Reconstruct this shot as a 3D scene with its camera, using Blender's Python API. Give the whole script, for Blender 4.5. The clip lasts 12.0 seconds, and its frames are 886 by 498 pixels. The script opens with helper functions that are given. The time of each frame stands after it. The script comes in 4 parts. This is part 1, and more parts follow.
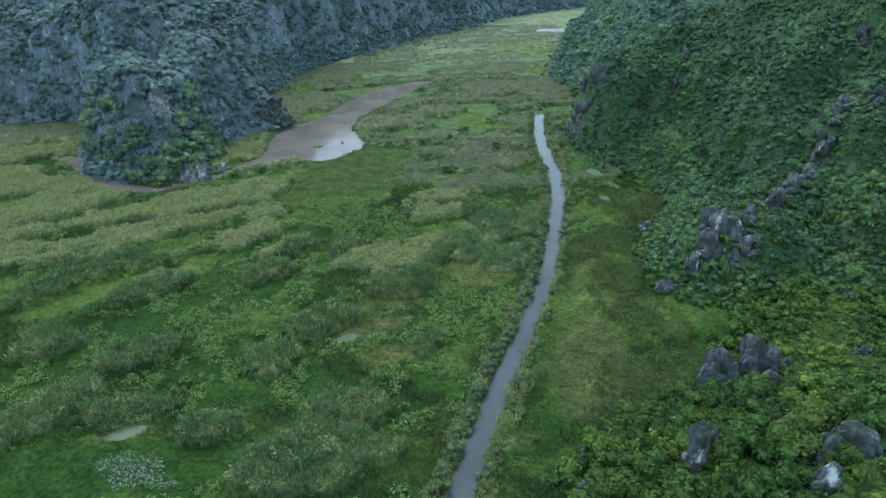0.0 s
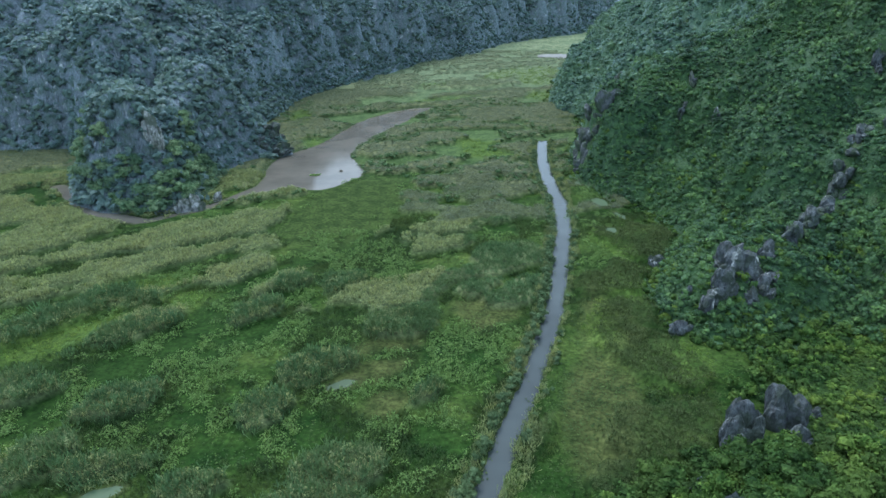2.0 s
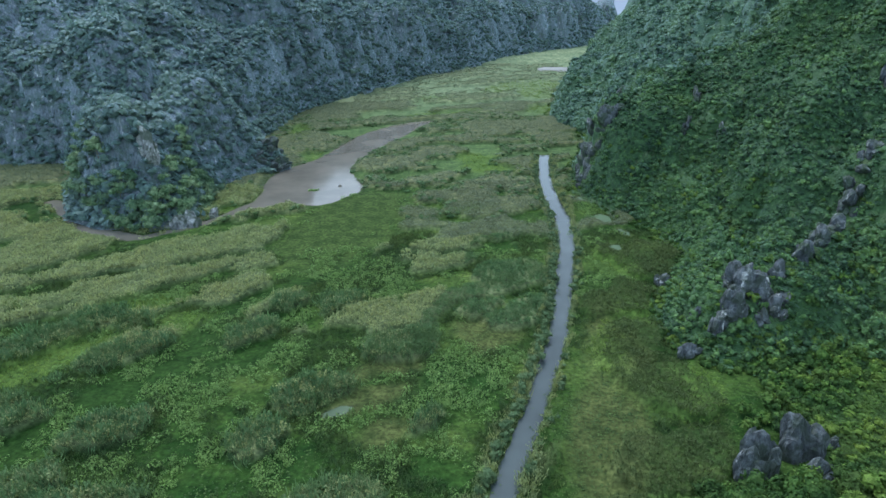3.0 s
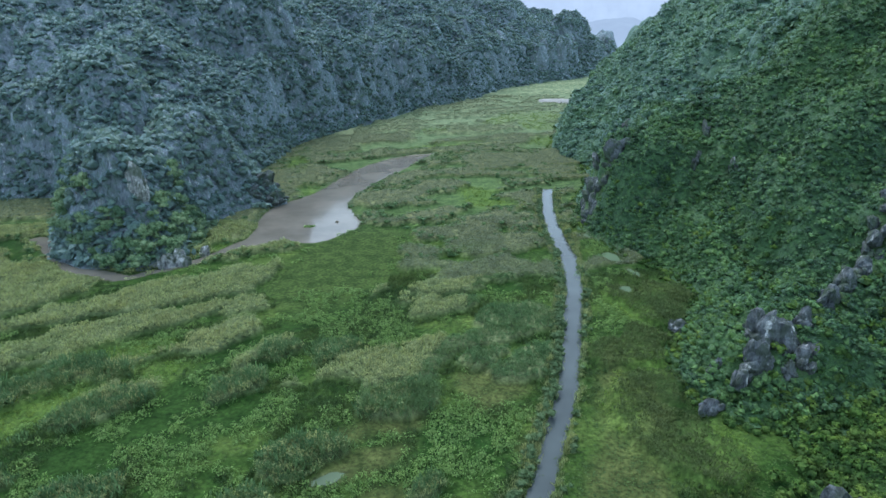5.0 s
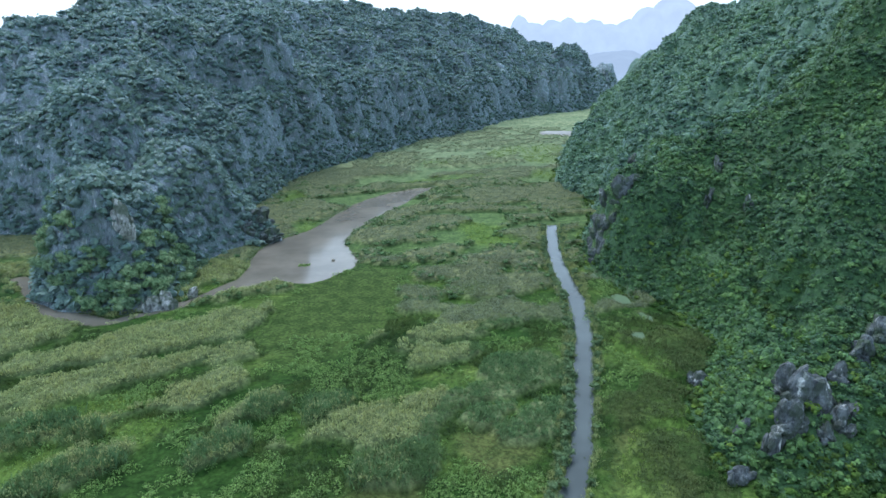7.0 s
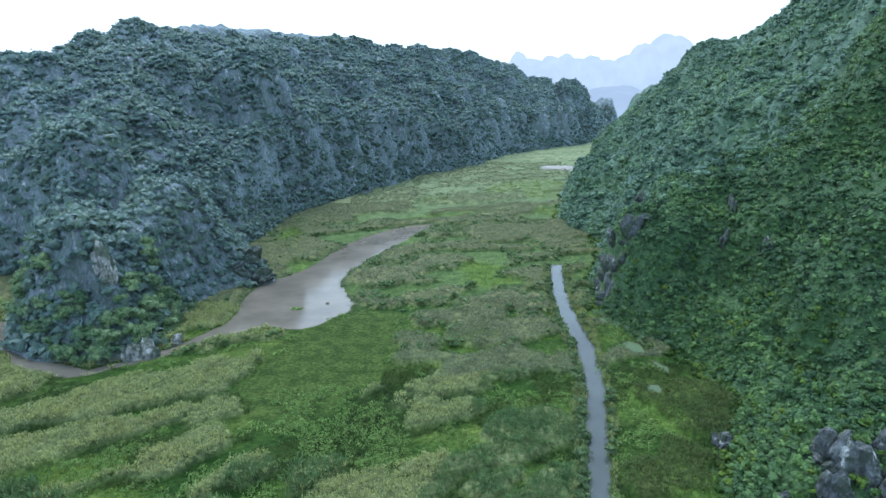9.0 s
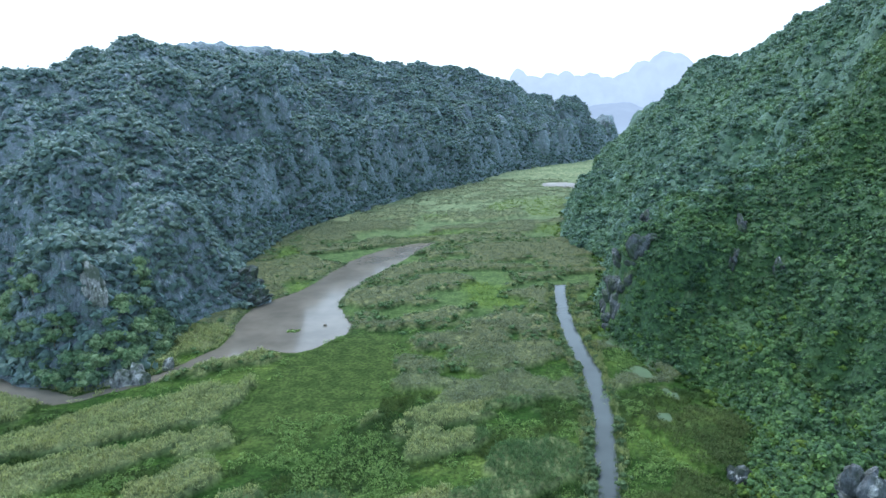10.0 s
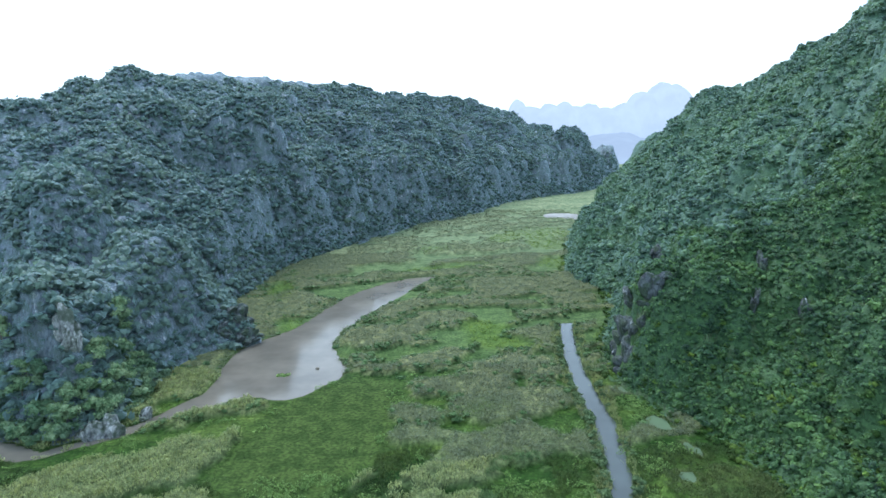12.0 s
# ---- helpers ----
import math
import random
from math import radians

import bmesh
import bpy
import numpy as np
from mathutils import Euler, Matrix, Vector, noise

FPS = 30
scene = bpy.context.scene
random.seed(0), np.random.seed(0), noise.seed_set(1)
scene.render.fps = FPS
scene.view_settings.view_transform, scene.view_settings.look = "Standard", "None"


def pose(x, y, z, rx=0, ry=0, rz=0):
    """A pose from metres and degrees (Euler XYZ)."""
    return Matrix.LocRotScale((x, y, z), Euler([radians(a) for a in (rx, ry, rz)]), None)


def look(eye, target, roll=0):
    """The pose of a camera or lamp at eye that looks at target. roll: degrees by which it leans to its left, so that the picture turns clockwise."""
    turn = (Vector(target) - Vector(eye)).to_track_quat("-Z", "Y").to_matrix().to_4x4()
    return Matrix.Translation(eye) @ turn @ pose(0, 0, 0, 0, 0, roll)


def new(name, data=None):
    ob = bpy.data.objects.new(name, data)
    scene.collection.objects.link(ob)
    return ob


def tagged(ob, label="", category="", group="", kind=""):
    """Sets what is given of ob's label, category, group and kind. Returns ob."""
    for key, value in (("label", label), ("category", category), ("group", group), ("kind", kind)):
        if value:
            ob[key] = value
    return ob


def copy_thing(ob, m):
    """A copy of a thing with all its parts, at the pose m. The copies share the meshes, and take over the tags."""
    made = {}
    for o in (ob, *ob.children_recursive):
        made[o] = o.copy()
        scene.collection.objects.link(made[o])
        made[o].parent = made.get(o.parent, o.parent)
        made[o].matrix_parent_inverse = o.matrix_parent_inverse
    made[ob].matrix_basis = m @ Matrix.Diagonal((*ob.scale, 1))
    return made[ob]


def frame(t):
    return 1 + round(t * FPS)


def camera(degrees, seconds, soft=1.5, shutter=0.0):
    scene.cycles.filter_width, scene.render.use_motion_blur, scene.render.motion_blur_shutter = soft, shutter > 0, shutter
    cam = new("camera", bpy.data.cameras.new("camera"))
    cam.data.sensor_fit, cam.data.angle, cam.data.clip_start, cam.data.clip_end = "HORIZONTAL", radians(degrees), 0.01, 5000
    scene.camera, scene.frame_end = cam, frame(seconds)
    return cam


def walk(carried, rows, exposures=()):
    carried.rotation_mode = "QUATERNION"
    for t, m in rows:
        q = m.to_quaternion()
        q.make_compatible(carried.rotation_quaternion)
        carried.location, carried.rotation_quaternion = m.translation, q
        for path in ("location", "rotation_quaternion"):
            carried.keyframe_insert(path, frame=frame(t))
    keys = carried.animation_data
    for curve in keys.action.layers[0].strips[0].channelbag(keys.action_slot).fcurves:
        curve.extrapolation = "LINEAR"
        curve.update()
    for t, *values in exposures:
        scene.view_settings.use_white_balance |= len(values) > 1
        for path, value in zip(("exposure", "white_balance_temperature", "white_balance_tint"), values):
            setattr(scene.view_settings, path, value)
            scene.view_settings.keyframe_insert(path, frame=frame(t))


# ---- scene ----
cam = camera(71.2, 12.0, 1.5)
PATH = [
    (0, (-0.029, 0.025, 89.928), (-0.027, 1.815, 89.038), -0.74),
    (0.5, (-0.07, 2.444, 89.886), (-0.069, 4.243, 89.011), -0.74),
    (1, (-0.12, 4.92, 89.843), (-0.118, 6.726, 88.985), -0.74),
    (1.5, (-0.162, 7.485, 89.802), (-0.16, 9.3, 88.96), -0.74),
    (2, (-0.198, 10.145, 89.782), (-0.197, 11.966, 88.956), -0.74),
    (2.5, (-0.253, 12.88, 89.758), (-0.253, 14.709, 88.949), -0.74),
    (3, (-0.274, 15.712, 89.747), (-0.273, 17.548, 88.955), -0.74),
    (5, (-0.339, 27.657, 89.681), (-0.338, 29.528, 88.973), -0.74),
    (5.5, (-0.384, 30.81, 89.675), (-0.383, 32.689, 88.99), -0.74),
    (6, (-0.397, 34.047, 89.677), (-0.396, 35.934, 89.014), -0.74),
    (6.5, (-0.409, 37.346, 89.663), (-0.408, 39.241, 89.023), -0.74),
    (7, (-0.437, 40.68, 89.666), (-0.436, 42.582, 89.048), -0.74),
    (9, (-0.561, 54.359, 89.656), (-0.558, 56.291, 89.138), -0.74),
    (9.5, (-0.657, 57.85, 89.667), (-0.654, 59.788, 89.174), -0.74),
    (10, (-0.753, 61.36, 89.692), (-0.75, 63.304, 89.224), -0.74),
    (10.5, (-0.861, 64.928, 89.729), (-0.857, 66.878, 89.286), -0.74),
    (11, (-0.914, 68.552, 89.768), (-0.909, 70.508, 89.35), -0.74),
    (11.5, (-0.945, 72.23, 89.817), (-0.94, 74.19, 89.421), -0.74),
    (12, (-0.979, 75.928, 89.863), (-0.973, 77.892, 89.486), -0.74),
]
walk(cam, [(t, look(eye, target, roll)) for t, eye, target, roll in PATH], [(0.0, 0.62, 5800, 10), (12.0, 0.9, 5800, 10)])

# ---- world, sun and exposure ----
SUN_UP, SUN_TURN = 56.0, 335.0
world = bpy.data.worlds.new("overcast")
world.use_nodes = True
scene.world = world
wt = world.node_tree
wt.nodes.clear()
w_out = wt.nodes.new("ShaderNodeOutputWorld")
w_bg = wt.nodes.new("ShaderNodeBackground")
w_sky = wt.nodes.new("ShaderNodeTexSky")
w_sky.sky_type = "NISHITA"
w_sky.sun_disc = False
w_sky.sun_elevation = radians(SUN_UP)
w_sky.sun_rotation = radians(SUN_TURN)
w_sky.air_density, w_sky.dust_density, w_sky.ozone_density = 1.5, 4.0, 1.0
w_mix = wt.nodes.new("ShaderNodeMix")
w_mix.data_type = "RGBA"
w_mix.inputs[0].default_value = 0.72
w_mix.inputs[7].default_value = (7.3, 9.4, 11.0, 1)   # closed cloud cover
wt.links.new(w_sky.outputs[0], w_mix.inputs[6])
wt.links.new(w_mix.outputs[2], w_bg.inputs[0])
w_bg.inputs[1].default_value = 0.125
wt.links.new(w_bg.outputs[0], w_out.inputs[0])

sun = new("sun", bpy.data.lights.new("sun", "SUN"))
sun.data.energy, sun.data.angle, sun.data.color = 1.7, radians(25), (1.0, 0.97, 0.92)
# a veiled sun ahead of the flight, a little to the west
sun.matrix_world = look((math.sin(radians(SUN_TURN)) * 100, math.cos(radians(SUN_TURN)) * 100, 100 * math.tan(radians(SUN_UP))), (0, 0, 0))

# ---- numeric helpers ----
def smooth(a, b, v):
    t = np.clip((v - a) / (b - a), 0, 1)
    return t * t * (3 - 2 * t)


def lattice(i, j, seed):
    h = (i.astype(np.int64) * 374761393 + j.astype(np.int64) * 668265263 + seed * 974634777) & 0x7FFFFFFF
    h = ((h ^ (h >> 13)) * 1274126177) & 0x7FFFFFFF
    return ((h ^ (h >> 16)) & 0xFFFF) / 32767.5 - 1


def value_noise(x, y, seed):
    i, j = np.floor(x), np.floor(y)
    u, v = x - i, y - j
    u, v = u * u * u * (u * (6 * u - 15) + 10), v * v * v * (v * (6 * v - 15) + 10)
    a, b = lattice(i, j, seed), lattice(i + 1, j, seed)
    c, d = lattice(i, j + 1, seed), lattice(i + 1, j + 1, seed)
    return (a + (b - a) * u) * (1 - v) + (c + (d - c) * u) * v


def fbm(x, y, size, octaves=4, seed=1, ridged=False):
    total, amp, norm = 0, 1.0, 0.0
    for k in range(octaves):
        c, s = math.cos(0.6 * k), math.sin(0.6 * k)
        n = value_noise((x * c - y * s) / size + 17.3 * k, (x * s + y * c) / size - 9.1 * k, seed + k)
        total = total + amp * ((1 - 2 * np.abs(n)) if ridged else n)
        norm += amp
        amp, size = amp * 0.5, size * 0.5
    return total / norm


def line_distance(x, y, pts, closed):
    best = np.full(np.shape(x), 1e9)
    ends = list(zip(pts, pts[1:] + pts[:1])) if closed else list(zip(pts, pts[1:]))
    for (ax, ay), (bx, by) in ends:
        dx, dy = bx - ax, by - ay
        t = np.clip(((x - ax) * dx + (y - ay) * dy) / (dx * dx + dy * dy + 1e-9), 0, 1)
        best = np.minimum(best, np.hypot(x - ax - t * dx, y - ay - t * dy))
    return best


def inward(x, y, pts):
    """Distance from the outline, positive inside."""
    d = line_distance(x, y, pts, True)
    inside = np.zeros(np.shape(x), bool)
    for (ax, ay), (bx, by) in zip(pts, pts[1:] + pts[:1]):
        if ay != by:
            inside ^= ((ay > y) != (by > y)) & (x < (bx - ax) * (y - ay) / (by - ay) + ax)
    return np.where(inside, d, -d)


def rounded(pts, times=2):
    """An outline with its corners cut, to run in soft curves."""
    for _ in range(times):
        pts = [q for (ax, ay), (bx, by) in zip(pts, pts[1:] + pts[:1])
               for q in ((0.75 * ax + 0.25 * bx, 0.75 * ay + 0.25 * by), (0.25 * ax + 0.75 * bx, 0.25 * ay + 0.75 * by))]
    return pts


# ---- the plan: feet of the mountains, waters ----
WEST_FOOT = [(-330, 352), (-246, 341), (-205, 343), (-186, 325), (-170, 282), (-158, 262), (-141, 250), (-115, 245), (-103, 258), (-105, 284),
             (-100, 312), (-81, 335), (-96, 362), (-112, 392), (-106, 480), (-70, 563), (-34, 645), (42, 752), (90, 850), (132, 895),
             (200, 960), (296, 1092), (330, 1190), (150, 1300), (-300, 1150), (-520, 800), (-560, 480)]
EAST_FOOT = [(190, -60), (165, 70), (130, 130), (104, 150), (70, 148), (61, 162), (66, 182), (76, 198), (86, 215), (83, 240), (73, 256),
             (64, 278), (62, 300), (70, 330), (82, 360), (92, 402), (80, 432), (79, 462), (97, 538), (122, 640), (153, 692), (188, 740),
             (300, 800), (560, 860), (700, 500), (640, -60)]
LAKE = rounded([(-121, 234), (-100, 248), (-90, 262), (-79, 269), (-67, 279), (-57, 273), (-50, 277), (-46, 284), (-36, 297), (-46, 319),
                (-50, 337), (-40, 370), (-24, 405), (-16, 432), (0, 456), (-29, 446), (-52, 414), (-62, 381), (-67, 358), (-79, 338), (-88, 323),
                (-86, 304), (-84, 284), (-91, 268), (-101, 254), (-116, 243)], 1)
INLET = [(-178, 284), (-167, 275), (-157, 262), (-142, 248), (-121, 239)]
CANAL = [(-31, -14), (-18, 22), (-4.5, 60), (2, 79), (6, 92.5), (13, 112), (20, 130), (31.5, 164), (39.5, 197), (46, 228), (48.8, 254), (49, 281), (50.5, 310), (56.5, 353)]
CANAL_HALF = 2.35


def pool(x, y, cx, cy, a, b, turn):
    c, s = math.cos(radians(turn)), math.sin(radians(turn))
    u, v = (x - cx) * c + (y - cy) * s, (y - cy) * c - (x - cx) * s
    return (np.sqrt((u / a) ** 2 + (v / b) ** 2) - 1) * min(a, b)


POOLS = [(-25, 131, 3.6, 1.5, 25), (-66, 98, 5.0, 1.6, 20), (62, 279, 1.6, 4.5, 10), (66, 254, 2.6, 5.5, 15), (70, 238, 1.5, 4.5, 20), (63, 224, 2.0, 3.0, 5), (128, 718, 20, 24, 30), (59.5, 353.5, 4.5, 1.5, 0)]


def lake_edge(x, y):
    return -inward(x, y, LAKE) + 1.6 * fbm(x, y, 9, 3, 31)


def inlet_edge(x, y):
    return line_distance(x, y, INLET, False) - 3.4 + 1.0 * fbm(x, y, 8, 2, 33)


def canal_edge(x, y):
    return line_distance(x, y, CANAL, False) - CANAL_HALF - 0.6 * smooth(150, 250, y) + 0.5 * fbm(x, y, 5, 3, 35)


def pools_edge(x, y):
    best = np.full(np.shape(x), 1e9)
    for p in POOLS:
        best = np.minimum(best, pool(x, y, *p))
    return best + 0.8 * fbm(x, y, 5, 3, 37)


def water_edge(x, y):
    return np.minimum(np.minimum(lake_edge(x, y), inlet_edge(x, y)), np.minimum(canal_edge(x, y), pools_edge(x, y)))


def soft_min(a, b, k):
    h = np.clip(0.5 + 0.5 * (b - a) / k, 0, 1)
    return b + (a - b) * h - k * h * (1 - h)


def billow(x, y, size, octaves, seed):
    """Rounded domes parted by sharp gullies, about 0 in the mean."""
    return -fbm(x, y, size, octaves, seed, True)


def towers(x, y, size, seed):
    """Karst towers: domes about jittered middles, parted by clefts; 1 on the tops, about -0.6 in the clefts."""
    i, j = np.floor(x / size), np.floor(y / size)
    best = np.full(np.shape(x), 9.0)
    for a in (-1, 0, 1):
        for b in (-1, 0, 1):
            px = i + a + 0.5 + 0.42 * lattice(i + a, j + b, seed)
            py = j + b + 0.5 + 0.42 * lattice(i + a, j + b, seed + 7)
            best = np.minimum(best, (x / size - px) ** 2 + (y / size - py) ** 2)
    return 1 - 3.2 * best


def on_grid(values, x0, y0, step):
    """A function that reads the grid of values between its points."""
    ny, nx = values.shape

    def read(x, y):
        u, v = np.clip((x - x0) / step, 0, nx - 1.001), np.clip((y - y0) / step, 0, ny - 1.001)
        i, j = u.astype(int), v.astype(int)
        u, v = u - i, v - j
        return (values[j, i] * (1 - u) + values[j, i + 1] * u) * (1 - v) + (values[j + 1, i] * (1 - u) + values[j + 1, i + 1] * u) * v
    return read


def dome(x, y, cx, cy, wide, top, sway=0.0):
    """A steep-sided karst dome: flat on its head, falling away ever more steeply."""
    r = np.hypot(x - cx, y - cy) / wide + sway
    return top - wide * (0.62 * r * r + 0.12 * np.maximum(r, 0) ** 4)


def domes_over(x, y, z_of, size, lift, seed, sway, wide=0.62):
    """Jittered domes that stand on the surface z_of and rise above it."""
    i, j = np.floor(x / size), np.floor(y / size)
    best = np.full(np.shape(x), -99.0)
    for a in (-1, 0, 1):
        for b in (-1, 0, 1):
            cx = (i + a + 0.5 + 0.42 * lattice(i + a, j + b, seed)) * size
            cy = (j + b + 0.5 + 0.42 * lattice(i + a, j + b, seed + 7)) * size
            up = lift * (1 + 0.7 * lattice(i + a, j + b, seed + 3))
            best = np.maximum(best, dome(x, y, cx, cy, size * wide * (1 + 0.25 * lattice(i + a, j + b, seed + 5)), z_of(cx, cy) + up, sway))
    return best


# the buttresses of the west mountain: middle, half width, top
BUTTRESSES = [(-168, 541, 48, 90), (-189, 416, 27, 84), (-233, 520, 27, 118), (-207, 562, 30, 112), (-176, 729, 33, 132), (-139, 622, 24, 92), (-130, 470, 20, 54),
              (-231, 418, 24, 85), (-116, 733, 26, 108), (-33, 844, 38, 102), (52, 991, 41, 106), (-62, 688, 26, 70), (72, 873, 27, 56), (11, 739, 20, 44),
              (-108, 608, 18, 73), (-106, 548, 14, 55), (-71, 617, 25, 49), (-116, 288, 27, 36), (-120, 325, 22, 47), (-97, 322, 13, 25), (-135, 270, 15, 31), (-191, 371, 20, 56)]
SPURS = [(79, 296, 17, 25), (100, 348, 19, 36), (96, 470, 18, 24)]


def west_base(x, y):
    d0 = inward(x, y, WEST_FOOT)
    d = np.maximum(d0 + smooth(0, 22, d0) * (11 * billow(x, y, 80, 2, 5) + 8 * billow(x, y, 32, 2, 6) + 3 * billow(x, y, 13, 2, 10)) + 3 * fbm(x, y, 14, 2, 8), 0)
    near = 1 - 0.3 * (1 - smooth(290, 400, y)) * smooth(-215, -180, x)
    z = (25 * (1 - np.exp(-d / 21)) + 0.61 * d) * near
    cap = 159 - 0.03 * np.maximum(y - 620, 0) - 95 * smooth(-248, -305, x) - 62 * smooth(60, 200, x) + 5 * fbm(x, y, 60, 2, 9)
    return soft_min(z, cap, 22) - 4 * smooth(15, 45, d0)


WX, WY, EX, EY = np.arange(-600, 380, 1.5), np.arange(215, 1330, 1.5), np.arange(-20, 710, 1.5), np.arange(-75, 880, 1.5)


def west_grid():
    x, y = np.meshgrid(WX, WY)
    d0, z = inward(x, y, WEST_FOOT), west_base(x, y)
    wx, wy = x + 7 * fbm(x, y, 34, 2, 25), y + 7 * fbm(x, y, 34, 2, 26)
    sway = 0.16 * fbm(x, y, 16, 3, 29)
    stand = smooth(-2, 20, d0)
    for cx, cy, wide, top in BUTTRESSES:
        z = np.maximum(z, stand * dome(wx, wy, cx, cy, wide, top, sway))
    for size, lift, seed in ((58, 13, 9), (27, 8, 12), (12, 3, 15)):
        z = np.maximum(z, stand * domes_over(wx, wy, on_grid(z, WX[0], WY[0], 1.5), size, lift * (0.35 + 0.65 * smooth(150, 70, d0)), seed, sway))
    # rain flutes and broken rock
    z = z + smooth(2, 14, d0) * (2.4 * billow(x, y, 11, 2, 13) + 1.3 * fbm(x, y, 4.6, 2, 14))
    return np.where(d0 < 0, np.minimum(z, 0) + 0.5 * d0, z)


west_height = on_grid(west_grid(), WX[0], WY[0], 1.5)


def east_grid():
    x, y = np.meshgrid(EX, EY)
    d0 = inward(x, y, EAST_FOOT)
    d = d0 + smooth(0, 30, d0) * (19 * billow(x, y, 80, 2, 308) + 6 * billow(x, y, 26, 2, 16)) + 2 * fbm(x, y, 14, 2, 18)
    d = np.maximum(d, 0)
    k = 0.63 + 0.22 * smooth(200, 245, y) - 0.14 * smooth(420, 480, y) + 0.75 * smooth(600, 720, y)
    z = k * d + 0.2 * np.maximum(d - 110, 0) + 7 * (1 - np.exp(-d / 6)) * smooth(230, 280, y)
    z = soft_min(z, 228 - 0.27 * np.maximum(y - 480, 0) + 8 * billow(x, y, 50, 2, 19), 20)
    sway = 0.16 * fbm(x, y, 14, 3, 27)
    stand = smooth(-1, 10, d0)
    for cx, cy, wide, top in SPURS:
        z = np.maximum(z, stand * dome(x, y, cx, cy, wide, top, sway))
    for size, lift, seed in ((40, 3.2, 20), (19, 2.6, 22), (9, 1.3, 23)):
        z = np.maximum(z, stand * domes_over(x, y, on_grid(z, EX[0], EY[0], 1.5), size, lift, seed, sway))
    z = z + smooth(3, 20, d0) * 1.2 * billow(x, y, 9, 2, 21)
    z = np.where(d0 < 0, np.minimum(z, 0) + 0.5 * d0, z)
    r = np.hypot((x - 71) / 51, (y - 70) / 38) + 0.12 * fbm(x, y, 22, 3, 23)
    knoll = np.where(r < 1, 20 * np.maximum(1 - r * r, 0) ** 1.3 + 1.2 * fbm(x, y, 8, 3, 24), (1 - r) * 20)
    return np.maximum(z, knoll)


east_height = on_grid(east_grid(), EX[0], EY[0], 1.5)


def marsh_height(x, y):
    return 0.12 * fbm(x, y, 12, 3, 41) - 0.9 * smooth(0.5, -1.4, water_edge(x, y))


def land(x, y):
    return np.maximum(marsh_height(x, y), np.maximum(west_height(x, y), east_height(x, y)))


# reed beds: middle, half length, half width, direction of the long axis
BEDS_NEAR = [(-27, 89, 15, 8, 7), (-50, 98, 6.5, 3.4, 0), (-85, 104, 10, 4.5, 51), (-68, 103, 8.6, 2.8, 8), (-75, 124, 7.6, 4.6, 26), (-99, 126, 7.9, 4, 25),
             (-40, 121, 5.9, 3.6, 40), (-32, 136, 11, 5.2, 27), (-86, 154, 13.6, 4.6, 39), (-107, 164, 20, 5.2, 50), (-89, 170, 5.9, 4.4, 38), (-46, 182, 6.6, 4, 27),
             (-31, 181, 8, 4.2, 50), (-53, 165, 7.6, 4.3, 54), (-11, 157, 12.7, 5.4, 17), (-23, 102, 11.3, 4.6, 12), (-6, 124, 6, 2.4, 40), (-105, 132, 4.5, 2.6, 15)]
BEDS_MID = [(52, 140, 16, 8, -60), (50, 178, 12, 7.5, 20), (70, 212, 8, 20, -15), (22, 199, 14, 9.5, 21), (10, 178, 8, 3.6, 21), (24, 174, 11, 7, 40), (47, 113, 15.5, 8.5, 24), (36, 101, 7, 4, 30), (50, 162, 8, 6, 20), (58, 188, 7, 8, 0), (71, 215, 15, 9, 40), (52, 178, 11, 6, 30),
            (18.5, 109, 9, 1.5, 62), (17, 93, 4.4, 2.4, 9), (-136, 179, 9, 6, 60), (-146, 220, 21, 11, 34), (-92, 222, 34, 10, 26), (-66, 193, 13.5, 6.6, 50),
            (-103, 195, 30, 6.6, 28), (-164, 242, 20, 7, 12), (-122, 207, 20, 6, 30), (55, 157, 3, 3, 0), (62, 218, 9, 9, 0), (-150, 190, 18, 6, 40)]
BEDS_FAR = [(-29, 337, 15, 14, 30), (-5, 308, 21, 6.5, 30), (24, 268, 22, 12, 15), (21, 243, 10, 6.5, 17), (-11, 260, 8, 5, -30), (10, 283, 20, 7, 0),
            (-3, 362, 15, 10, 15), (21, 388, 40, 6, -6), (42, 428, 38, 17, 5), (-84, 405, 14, 12, 25), (-58, 500, 36, 16, 32), (25, 537, 36, 13, 20), (79, 421, 10, 14, -50),
            (30, 300, 15, 6, 30), (44, 262, 3, 8, 0), (-200, 290, 25, 8, 10), (-210, 258, 30, 7, 5), (-225, 310, 25, 6, 0)]
MEADOW = [(-38, 252, 23, 44, -14)]
LAWNS = [(-76, 146, 30, 7, 62), (-89, 124, 14, 8, 40), (-62, 150, 24, 9.5, 20), (-60, 184, 17, 4.2, 52), (-66, 88, 30, 9, 6), (-40, 205, 14, 8, 30)]
